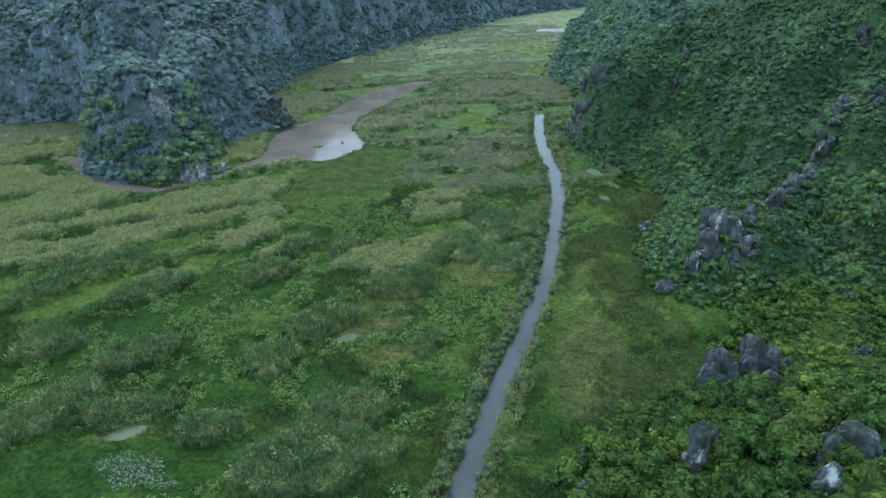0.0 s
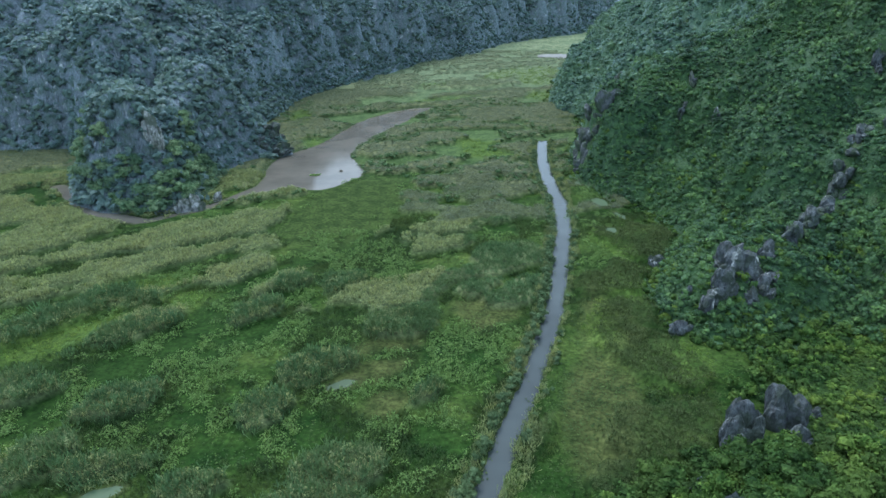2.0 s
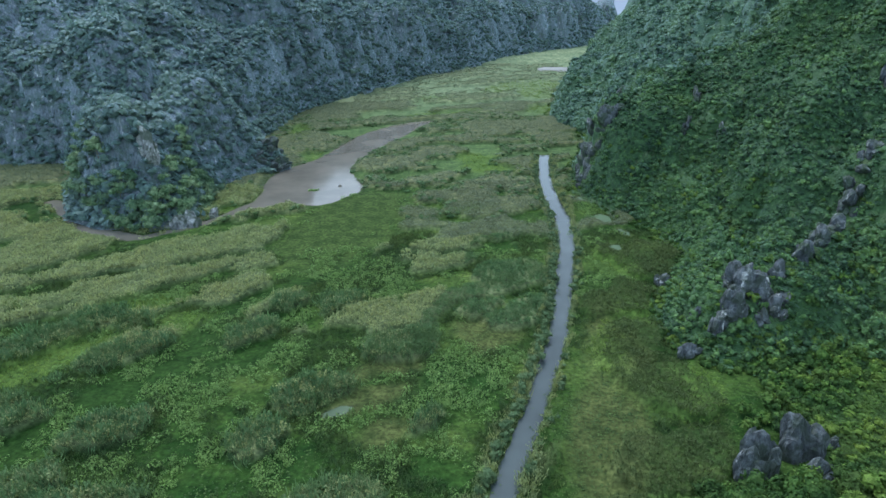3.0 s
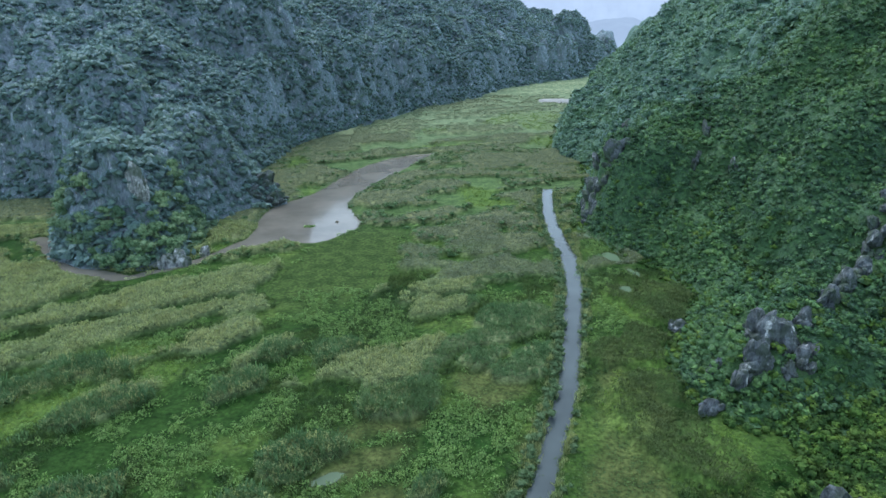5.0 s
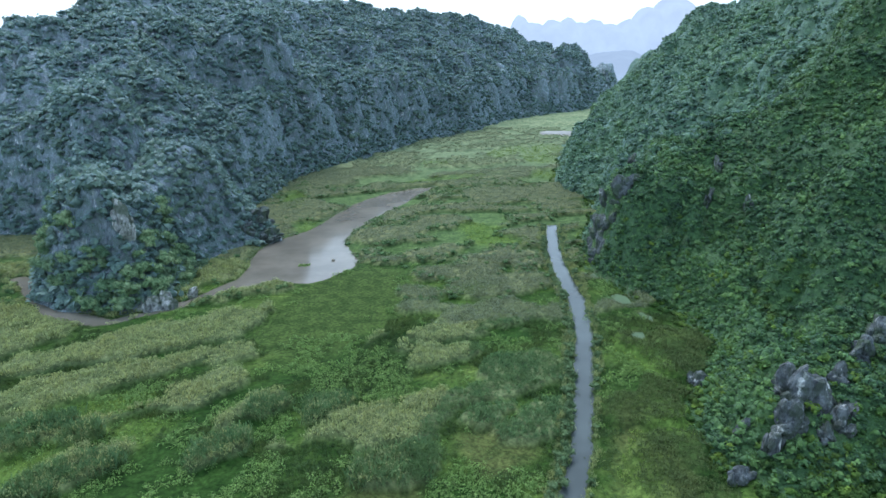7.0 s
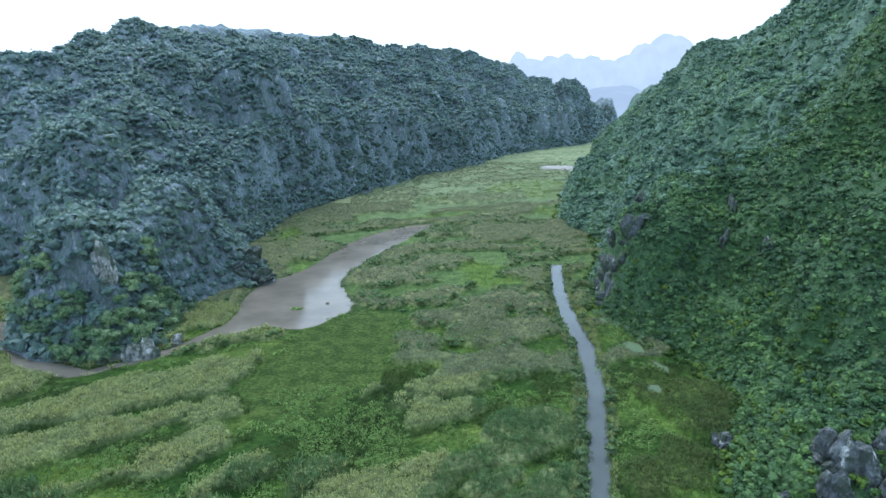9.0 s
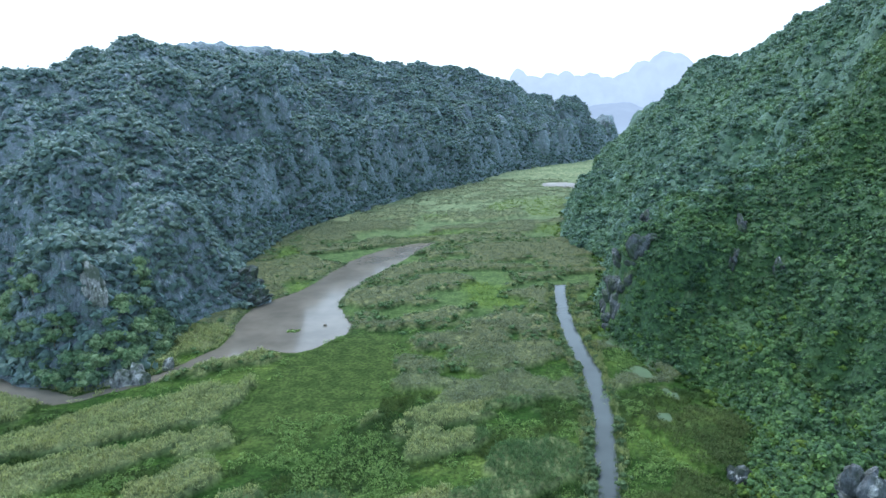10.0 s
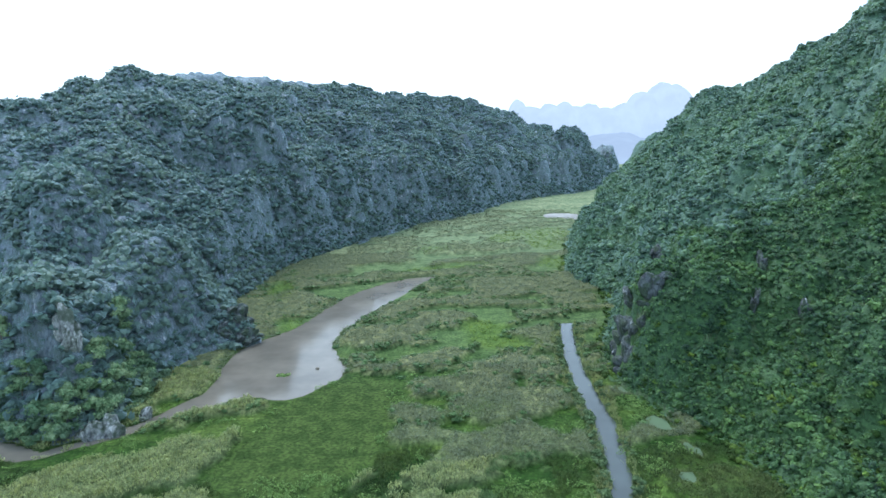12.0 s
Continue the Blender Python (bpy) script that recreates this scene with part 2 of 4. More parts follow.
GOLDEN = [(-106, 148, 11, 5, 25), (-131, 185, 10, 5, 20), (-100, 160, 11, 4.5, 30), (-76, 174, 8, 4, 30), (44, 157, 4.5, 11, -15), (56, 211, 4, 9, -10), (49.5, 169, 4, 8, -10), (63, 140, 4.5, 15, -30), (27, 328, 15, 8, -30), (18, 350, 9, 10, 22), (79, 490, 14, 18, -40), (-6, 540, 14, 12, 0), (-125, 159, 7, 3.3, -17), (-112, 151, 9, 3.6, 20), (10, 263, 9, 6, 35),
          (-96, 454, 5, 7, -20), (-92, 184, 12, 6, 30), (60, 200, 4, 9, 15), (57, 172, 5, 7, 10), (95, 590, 24, 55, -15), (74, 330, 6, 12, 0), (-92, 268, 4, 7, 20), (-70, 350, 7, 16, 20), (-92, 420, 6, 20, 10), (0, 475, 30, 8, 20), (60, 600, 14, 40, -25)]
RUSTY = [(-18, 136, 10, 5, 20), (-13, 151, 9, 6, 20), (10, 167, 10, 7, 30), (36, 122, 9, 24, -18), (44, 158, 6, 22, -14), (12, 162, 9, 6.5, 32), (-14, 124, 6.5, 5, 45), (-20, 146, 8, 4, 20), (46, 150, 6, 8, 0), (20, 140, 6, 5, 0)]


def patches(x, y, spots, rough, seed):
    """Distance to the nearest of the patches, in metres, negative inside, with frayed edges."""
    best = np.full(np.shape(x), 1e9)
    for p in spots:
        best = np.minimum(best, pool(x, y, *p))
    return best + rough * fbm(x, y, 3.2 * rough, 3, seed)


def bed_edge(x, y):
    e = np.minimum(patches(x, y, BEDS_NEAR, 2.6, 51), np.minimum(patches(x, y, BEDS_MID, 3.0, 52), patches(x, y, BEDS_FAR, 4.0, 53)))
    u, v = 0.93 * x + 0.37 * y, -0.37 * x + 0.93 * y
    loose = 6 * (0.2 + 0.8 * smooth(165, 130, y) * smooth(20, 0, x) - 0.24 * smooth(165, 195, y) * smooth(-55, -85, x) - 0.21 * smooth(255, 300, y) - fbm(u * 0.5, v, 13, 4, 54)) + 5 * smooth(3, -3, patches(x, y, LAWNS + MEADOW, 2.5, 55)) + 4 * smooth(3, -3, patches(x, y, GOLDEN, 2.5, 56))
    loose = loose + 6 * smooth(0.24 * y - 14, 0.24 * y - 2, x) * smooth(245, 225, y)
    return np.minimum(e, loose)


def reed_cover(x, y):
    """0 where the marsh is open and low, 1 inside the tall reed beds."""
    return smooth(0.4, -0.4, bed_edge(x, y)) * smooth(1.0, 4.0, water_edge(x, y)) * smooth(1100, 800, y)


# ---- materials ----
def shader(name, rough=0.7, spec=0.3):
    m = bpy.data.materials.new(name)
    m.use_nodes = True
    b = m.node_tree.nodes["Principled BSDF"]
    b.inputs["Roughness"].default_value = rough
    b.inputs["Specular IOR Level"].default_value = spec
    return m, m.node_tree, b


def node(tree, kind, **values):
    n = tree.nodes.new(kind)
    for key, value in values.items():
        n.inputs[key.replace("_", " ")].default_value = value
    return n


def noise_at(tree, scale, detail=4.0, stretch=None):
    pos = tree.nodes.new("ShaderNodeNewGeometry")
    src = pos.outputs["Position"]
    if stretch:
        mp = tree.nodes.new("ShaderNodeMapping")
        mp.inputs["Scale"].default_value = stretch
        tree.links.new(src, mp.inputs[0])
        src = mp.outputs[0]
    n = node(tree, "ShaderNodeTexNoise", Scale=scale, Detail=detail, Roughness=0.6)
    tree.links.new(src, n.inputs["Vector"])
    return n.outputs["Fac"]


def ramp(tree, fac, stops):
    r = tree.nodes.new("ShaderNodeValToRGB")
    els = r.color_ramp.elements
    while len(els) < len(stops):
        els.new(0.5)
    for e, (p, c) in zip(els, stops):
        e.position, e.color = p, (*c, 1)
    tree.links.new(fac, r.inputs[0])
    return r.outputs[0]


def mix(tree, fac, a, b, how="MIX"):
    n = tree.nodes.new("ShaderNodeMix")
    n.data_type, n.blend_type = "RGBA", how
    for sock, value in ((n.inputs[0], fac), (n.inputs[6], a), (n.inputs[7], b)):
        if isinstance(value, (int, float)):
            sock.default_value = value
        elif isinstance(value, tuple):
            sock.default_value = (*value, 1)
        else:
            tree.links.new(value, sock)
    return n.outputs[2]


def bump(tree, bsdf, fac, strength, distance):
    n = node(tree, "ShaderNodeBump", Strength=strength, Distance=distance)
    tree.links.new(fac, n.inputs["Height"])
    tree.links.new(n.outputs[0], bsdf.inputs["Normal"])


def island(tree):
    return tree.nodes.new("ShaderNodeNewGeometry").outputs["Random Per Island"]


def add_haze_sheen(b, weight):
    """A bluish sheen on leaves and rock that stands in for the haze of distance."""
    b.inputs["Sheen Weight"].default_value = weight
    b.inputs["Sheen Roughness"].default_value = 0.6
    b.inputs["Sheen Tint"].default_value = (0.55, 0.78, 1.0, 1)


def foliage(name, dark, mid, light, patch=None, size=0.03, rough=0.7, spec=0.15, through_light=0.25, grain=0.5, blend=0.6, haze_sheen=0.0, vary=1.0):
    """Leaves: tone from leaf clump to leaf clump, and slow changes of hue over the slope."""
    m, t, b = shader(name, rough, spec)
    clump = ramp(t, noise_at(t, grain, 5.0), [(0.38, (0, 0, 0)), (0.62, (1, 1, 1))])
    col = ramp(t, mix(t, blend, island(t), clump), [(0.05, dark), (0.5, mid), (0.95, light)])
    if patch:
        f = ramp(t, noise_at(t, size, 3.0), [(0.46, (0, 0, 0)), (0.62, (1, 1, 1))])
        col = mix(t, f, col, mix(t, 0.75, col, patch))
    fine = ramp(t, noise_at(t, 1.3, 3.0), [(0.3, (0.7, 0.7, 0.7)), (0.7, (1.25, 1.25, 1.25))])
    col = mix(t, 1.0, col, fine, "MULTIPLY")
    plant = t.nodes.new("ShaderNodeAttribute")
    plant.attribute_name = "tone"   # each plant's own shade of green, or the canopy sheet's darkening; none given is the mean
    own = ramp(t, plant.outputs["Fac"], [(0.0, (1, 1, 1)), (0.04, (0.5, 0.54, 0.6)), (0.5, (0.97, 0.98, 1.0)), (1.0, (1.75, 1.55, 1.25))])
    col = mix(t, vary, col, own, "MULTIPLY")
    t.links.new(col, b.inputs["Base Color"])
    add_haze_sheen(b, haze_sheen)
    bump(t, b, noise_at(t, 2.2 * grain, 4.0), 0.8, 0.6)
    tr = t.nodes.new("ShaderNodeBsdfTranslucent")
    t.links.new(col, tr.inputs[0])
    ms = t.nodes.new("ShaderNodeMixShader")
    ms.inputs[0].default_value = through_light
    t.links.new(b.outputs[0], ms.inputs[1])
    t.links.new(tr.outputs[0], ms.inputs[2])
    t.links.new(ms.outputs[0], t.nodes["Material Output"].inputs[0])
    return m


LEAF_EAST = foliage("leaves_slope", (0.0158, 0.0438, 0.0164), (0.0473, 0.106, 0.0371), (0.108, 0.203, 0.0688), (0.0902, 0.172, 0.048), grain=0.5, blend=0.4, rough=0.6, spec=0.18, through_light=0.32, haze_sheen=0.12, vary=0.75)
# the slope leaves again, lighter and bluer: haze painted into this copy
LEAF_FAR = foliage("leaves_slope_hazed", (0.0228, 0.0556, 0.0309), (0.0656, 0.13, 0.0688), (0.14, 0.24, 0.121), (0.114, 0.201, 0.086), grain=0.5, blend=0.4, rough=0.6, spec=0.18, through_light=0.34, haze_sheen=0.3, vary=0.6)
LEAF_KNOLL = foliage("leaves_young", (0.0171, 0.0464, 0.0105), (0.0446, 0.0956, 0.021), (0.0948, 0.168, 0.0382), (0.0923, 0.147, 0.0296), 0.08, grain=0.55, blend=0.7)
# karst scrub, paler and bluer than its own green: distance haze put in
LEAF_WEST = foliage("leaves_karst_hazed", (0.0739, 0.124, 0.105), (0.0986, 0.161, 0.132), (0.125, 0.196, 0.149), (0.121, 0.178, 0.124), grain=0.3, blend=0.5, rough=0.55, spec=0.25, through_light=0.42, haze_sheen=0.45, vary=0.4)
LEAF_SHORE = foliage("leaves_shore", (0.051, 0.11, 0.058), (0.107, 0.186, 0.0968), (0.19, 0.274, 0.155), (0.194, 0.274, 0.164), 0.2, grain=0.8, blend=0.4)
REED = foliage("reed_blades", (0.174, 0.218, 0.0931), (0.242, 0.29, 0.121), (0.324, 0.369, 0.162), (0.252, 0.276, 0.109), 0.02, 0.7, 0.18, 0.4, grain=0.45, blend=0.5)
OLIVE_REED = foliage("olive_reed_blades", (0.113, 0.133, 0.0664), (0.131, 0.153, 0.0761), (0.154, 0.178, 0.0906), (0.129, 0.158, 0.0729), 0.015, 0.7, 0.15, 0.4, grain=0.3, blend=0.5, haze_sheen=0.14, vary=0.6)
DRY_REED = foliage("dry_reed_blades", (0.045, 0.0668, 0.0222), (0.0681, 0.0979, 0.0335), (0.101, 0.139, 0.0514), (0.075, 0.102, 0.0335), 0.05, 0.7, 0.12, 0.3, grain=0.5, blend=0.4, vary=0.5)
SEDGE = foliage("marsh_shrubs", (0.0519, 0.104, 0.0393), (0.0932, 0.166, 0.0643), (0.152, 0.24, 0.1), (0.118, 0.179, 0.0679), 0.06, grain=0.7, blend=0.5, vary=0.6)
TUFT = foliage("grass_tufts", (0.0971, 0.176, 0.0476), (0.155, 0.249, 0.0708), (0.229, 0.328, 0.107), (0.137, 0.225, 0.0595), 0.03, grain=0.9, blend=0.4, vary=0.5)
HERB = foliage("low_herbs", (0.0222, 0.05, 0.0123), (0.0432, 0.0765, 0.0201), (0.0731, 0.112, 0.0308), (0.0572, 0.0824, 0.0213), 0.05, grain=0.3, blend=0.5)
GRASS = foliage("marsh_grass", (0.0276, 0.0558, 0.0158), (0.0484, 0.0859, 0.0256), (0.0797, 0.124, 0.0414), (0.0658, 0.0952, 0.0243), 0.04, grain=0.4, blend=0.5)
LIME = foliage("yellow_green_sedge", (0.0744, 0.135, 0.0209), (0.119, 0.191, 0.0348), (0.172, 0.255, 0.0592), (0.134, 0.184, 0.0348), 0.06, grain=0.4, blend=0.5)
BANK = foliage("bank_leaves", (0.0552, 0.0972, 0.0379), (0.102, 0.161, 0.0686), (0.158, 0.229, 0.107), (0.126, 0.186, 0.0826), 0.1, grain=0.8, blend=0.4)
BARK = shader("grey_bark", 0.9, 0.2)[0]
BARK.node_tree.nodes["Principled BSDF"].inputs["Base Color"].default_value = (0.16, 0.14, 0.11, 1)
PETAL = shader("white_petals", 0.6, 0.3)[0]
PETAL.node_tree.nodes["Principled BSDF"].inputs["Base Color"].default_value = (0.38, 0.44, 0.4, 1)


def limestone(name, base, dark, pale, cover, haze_sheen=0.0):
    m, t, b = shader(name, 0.85, 0.3)
    streak = noise_at(t, 0.38, 7.0, (1, 1, 0.42))
    col = ramp(t, streak, [(0.36, dark), (0.48, base), (0.6, base), (0.65, pale)])
    crack = ramp(t, noise_at(t, 1.1, 8.0, (1, 1, 0.4)), [(0.36, (0.5, 0.5, 0.51)), (0.5, (1, 1, 1)), (0.66, (1.25, 1.25, 1.23))])
    col = mix(t, 1.0, col, crack, "MULTIPLY")
    moss = ramp(t, noise_at(t, 0.3, 7.0), [(0.45, (0, 0, 0)), (0.58, (1, 1, 1))])
    col = mix(t, moss, col, cover)
    t.links.new(col, b.inputs["Base Color"])
    add_haze_sheen(b, haze_sheen)
    bump(t, b, noise_at(t, 0.8, 9.0, (1, 1, 0.4)), 1.0, 1.6)
    return m


# blue-grey lift of the west cliff: distance haze painted into the limestone colour
ROCK_WEST = limestone("limestone_cliff_hazed", (0.14, 0.162, 0.182), (0.08, 0.096, 0.108), (0.4, 0.41, 0.415), (0.075, 0.106, 0.088), 0.28)
ROCK_EAST = limestone("overgrown_limestone", (0.07, 0.111, 0.048), (0.042, 0.0723, 0.03), (0.14, 0.178, 0.102), (0.042, 0.0935, 0.027))
ROCK_DARK = limestone("dark_limestone", (0.085, 0.098, 0.105), (0.03, 0.037, 0.04), (0.3, 0.31, 0.31), (0.045, 0.066, 0.042))
ROCK_PALE = limestone("pale_limestone", (0.3, 0.305, 0.3), (0.1, 0.108, 0.11), (0.66, 0.66, 0.64), (0.09, 0.11, 0.085))
ROCK_BARE = limestone("bare_limestone", (0.117, 0.128, 0.137), (0.0405, 0.0468, 0.0522), (0.54, 0.54, 0.522), (0.054, 0.0675, 0.054))


def make_ground_material():
    m, t, b = shader("marsh_ground", 0.9, 0.06)
    wide = noise_at(t, 0.03, 5.0, (0.8, 1.3, 1))
    col = ramp(t, wide, [(0.36, (0.01, 0.03, 0.006)), (0.46, (0.019, 0.044, 0.009)), (0.55, (0.032, 0.06, 0.013)), (0.64, (0.058, 0.09, 0.022))])
    # the pale tone is distance haze painted over the far marsh floor
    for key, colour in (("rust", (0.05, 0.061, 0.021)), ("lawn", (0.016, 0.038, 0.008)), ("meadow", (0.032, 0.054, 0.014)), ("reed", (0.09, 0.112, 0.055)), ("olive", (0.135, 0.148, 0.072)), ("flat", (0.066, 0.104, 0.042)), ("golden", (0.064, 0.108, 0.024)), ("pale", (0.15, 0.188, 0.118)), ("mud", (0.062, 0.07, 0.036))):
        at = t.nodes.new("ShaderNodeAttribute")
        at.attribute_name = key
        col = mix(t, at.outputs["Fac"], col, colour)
    mott = ramp(t, noise_at(t, 0.2, 5.0), [(0.38, (0.68, 0.75, 0.7)), (0.62, (1.35, 1.28, 1.25))])
    col = mix(t, 1.0, col, mott, "MULTIPLY")
    fine = ramp(t, noise_at(t, 0.9, 6.0), [(0.36, (0.55, 0.57, 0.55)), (0.64, (1.5, 1.45, 1.4))])
    col = mix(t, 1.0, col, fine, "MULTIPLY")
    t.links.new(col, b.inputs["Base Color"])
    bump(t, b, noise_at(t, 1.6, 5.0), 0.35, 0.3)
    return m


def make_water_material(name, colour, rough):
    m, t, b = shader(name, rough, 0.5)
    b.inputs["IOR"].default_value = 1.33
    col = ramp(t, noise_at(t, 0.05, 3.0), [(0.35, tuple(0.8 * c for c in colour)), (0.65, tuple(1.2 * c for c in colour))])
    t.links.new(col, b.inputs["Base Color"])
    bump(t, b, noise_at(t, 1.2, 3.0), 0.06, 0.1)
    return m


GROUND = make_ground_material()
LAKE_WATER = make_water_material("silty_water", (0.12, 0.108, 0.09), 0.1)
CANAL_WATER = make_water_material("canal_water", (0.045, 0.055, 0.055), 0.12)
POOL_WATER = make_water_material("marsh_water", (0.06, 0.095, 0.05), 0.6)
# silt tone, raised so the base colour also carries the sky's reflection
POND_WATER = make_water_material("pale_silty_water", (0.42, 0.4, 0.39), 0.05)


def haze_glow_material(name, top, foot, tall):
    """Far hills that glow in a plain tone: the mist is painted into it, from foot to top."""
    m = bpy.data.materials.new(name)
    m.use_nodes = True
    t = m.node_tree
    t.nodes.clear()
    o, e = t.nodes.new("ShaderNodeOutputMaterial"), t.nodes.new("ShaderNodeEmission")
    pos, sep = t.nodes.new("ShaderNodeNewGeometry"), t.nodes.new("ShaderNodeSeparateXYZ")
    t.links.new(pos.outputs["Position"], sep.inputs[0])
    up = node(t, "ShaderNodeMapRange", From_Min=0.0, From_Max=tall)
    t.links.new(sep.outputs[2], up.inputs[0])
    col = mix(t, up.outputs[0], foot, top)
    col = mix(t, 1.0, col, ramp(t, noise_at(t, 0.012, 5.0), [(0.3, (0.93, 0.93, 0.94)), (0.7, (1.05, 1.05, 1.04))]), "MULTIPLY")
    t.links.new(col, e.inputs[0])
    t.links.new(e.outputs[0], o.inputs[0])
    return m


# ---- mesh builders ----
def mesh_of(name, verts, faces, material, smooth_shade=False, tone=None):
    """A mesh from arrays; all faces have the same number of corners."""
    me = bpy.data.meshes.new(name)
    verts, faces = np.asarray(verts, np.float32), np.asarray(faces, np.int32)
    n, k = faces.shape
    me.vertices.add(len(verts))
    me.vertices.foreach_set("co", verts.ravel())
    me.loops.add(n * k)
    me.loops.foreach_set("vertex_index", faces.ravel())
    me.polygons.add(n)
    me.polygons.foreach_set("loop_start", np.arange(0, n * k, k, dtype=np.int32))
    me.polygons.foreach_set("use_smooth", np.full(n, smooth_shade))
    me.update(calc_edges=True)
    me.materials.append(material)
    if tone is not None:
        me.attributes.new("tone", "FLOAT", "POINT").data.foreach_set("value", np.asarray(tone, np.float32))
    return me


def grid_mesh(name, xs, ys, height, material, keep=None, smooth_shade=True):
    gx, gy = np.meshgrid(xs, ys)
    gz = height(gx, gy)
    nx, ny = len(xs), len(ys)
    a = (np.arange(ny - 1)[:, None] * nx + np.arange(nx - 1)[None, :]).ravel()
    quads = np.stack([a, a + 1, a + nx + 1, a + nx], 1)
    verts = np.stack([gx.ravel(), gy.ravel(), gz.ravel()], 1)
    if keep is not None:
        ok = keep(gx, gy, gz).ravel()
        quads = quads[ok[quads].any(1)]
        used, back = np.unique(quads, return_inverse=True)
        verts, quads = verts[used], back.reshape(quads.shape)
    return mesh_of(name, verts, quads, material, smooth_shade), verts


def steps(a, b, fine, out_a, out_b, grow=1.35):
    """Even steps from a to b, growing ones beyond them."""
    mid, s = list(np.arange(a, b + fine, fine)), fine
    lo = [mid[0]]
    while lo[-1] > out_a:
        s *= grow
        lo.append(lo[-1] - s)
    s, hi = fine, [mid[-1]]
    while hi[-1] < out_b:
        s *= grow
        hi.append(hi[-1] + s)
    return np.array(lo[:0:-1] + mid + hi[1:])


def ico(level):
    bm = bmesh.new()
    bmesh.ops.create_icosphere(bm, subdivisions=level, radius=1)
    v = np.array([p.co[:] for p in bm.verts])
    f = np.array([[q.index for q in p.verts] for p in bm.faces])
    bm.free()
    return v, f


ICO = {k: ico(k) for k in (1, 2, 3)}


def leaf_cards(count, size, rng, squash=0.8, spread=0.2, up=0.0, loose=0.7):
    """Leaf sprays on a crown's shell, as small triangles facing all ways."""
    n = rng.normal(size=(count, 3))
    n[:, 2] = np.abs(n[:, 2]) * 1.1 - 0.25
    n /= np.linalg.norm(n, axis=1)[:, None]
    c = n * (1 + spread * rng.normal(size=(count, 1))) * np.array([1, 1, squash])
    face = n + loose * rng.normal(size=(count, 3)) + np.array([0, 0, up])
    face /= np.linalg.norm(face, axis=1)[:, None]
    a = np.cross(face, rng.normal(size=(count, 3)))
    a /= np.linalg.norm(a, axis=1)[:, None]
    b = np.cross(face, a)
    s = size * rng.uniform(0.6, 1.4, (count, 1))
    v = np.stack([c - a * s - b * s * 0.6, c + a * s - b * s * 0.6, c + b * s * 1.1], 1).reshape(-1, 3)
    return v, np.arange(3 * count).reshape(-1, 3)


def joined(parts):
    vs, fs, n = [], [], 0
    for v, f in parts:
        vs.append(v), fs.append(f + n)
        n += len(v)
    return np.concatenate(vs), np.concatenate(fs)


def crown_proto(rng, lobes, level, cards, card_size, squash=0.8, rough=0.2):
    """A crown of one or several leafy lobes: a small dark core in each, and leaf sprays all over its shell."""
    parts = []
    for k in range(lobes):
        v, f = ICO[level]
        o = rng.normal(size=3) * np.array([0.42, 0.42, 0.26]) if lobes > 1 else np.zeros(3)
        r = rng.uniform(0.42, 0.62) if lobes > 1 else 0.95
        w = v * (1 + rough * rng.normal(size=(len(v), 1)))
        parts.append((w * 0.8 * r * np.array([1, 1, squash]) + o, f))
        lv, lf = leaf_cards(cards // lobes, card_size / r, rng, squash, 0.13, 0.4)
        parts.append((lv * r + o, lf))
    return joined(parts)


OCTA = (np.array([[1, 0, 0], [0, 1, 0], [-1, 0, 0], [0, -1, 0], [0, 0, 1], [0, 0, -1.0]]),
        np.array([[0, 1, 4], [1, 2, 4], [2, 3, 4], [3, 0, 4], [1, 0, 5], [2, 1, 5], [3, 2, 5], [0, 3, 5]]))


def bush_proto(rng, cards, card_size):
    """A far bush: a plain dark core within a shell of leaf sprays."""
    core = OCTA[0] * rng.uniform(0.75, 1.05, (6, 1)) * np.array([1, 1, 0.75])
    return joined([(core, OCTA[1]), leaf_cards(cards, card_size, rng, 0.8, 0.15, 0.5, 0.45)])


def scatter(protos, places, radii, rng, flat=(0.8, 1.25)):
    """Copies of the prototypes, turned and scaled at random, in one pair of arrays."""
    pick = rng.integers(0, len(protos), len(places))
    parts, tones = [], []
    for k, (v, f) in enumerate(protos):
        p, r = places[pick == k], radii[pick == k]
        if not len(p):
            continue
        a = rng.uniform(0, 2 * np.pi, len(p))
        c, s, h = np.cos(a), np.sin(a), rng.uniform(*flat, len(p))
        x = (v[None, :, 0] * c[:, None] - v[None, :, 1] * s[:, None]) * r[:, None] + p[:, 0:1]
        y = (v[None, :, 0] * s[:, None] + v[None, :, 1] * c[:, None]) * r[:, None] + p[:, 1:2]
        z = v[None, :, 2] * (r * h)[:, None] + p[:, 2:3]
        vv = np.stack([x, y, z], 2).reshape(-1, 3)
        ff = (f[None] + (np.arange(len(p)) * len(v))[:, None, None]).reshape(-1, f.shape[1])
        parts.append((vv, ff))
        tones.append(np.repeat(rng.uniform(0.05, 1, len(p)), len(v)))
    return (*joined(parts), np.concatenate(tones))


def jittered(x0, x1, y0, y1, step, rng):
    gx, gy = np.meshgrid(np.arange(x0, x1, step), np.arange(y0, y1, step))
    gx = gx + rng.uniform(-0.5, 0.5, gx.shape) * step
    gy = gy + rng.uniform(-0.5, 0.5, gy.shape) * step
    return gx.ravel(), gy.ravel()


def part(name, v, f, material, parent, label="", smooth_shade=False, tone=None):
    ob = new(name, mesh_of(name, v, f, material, smooth_shade, tone))
    ob.parent = parent
    if label:
        ob["label"] = label
    return ob


# ---- ground and waters ----
GX = steps(-262, 128, 1.8, -4600, 4600)
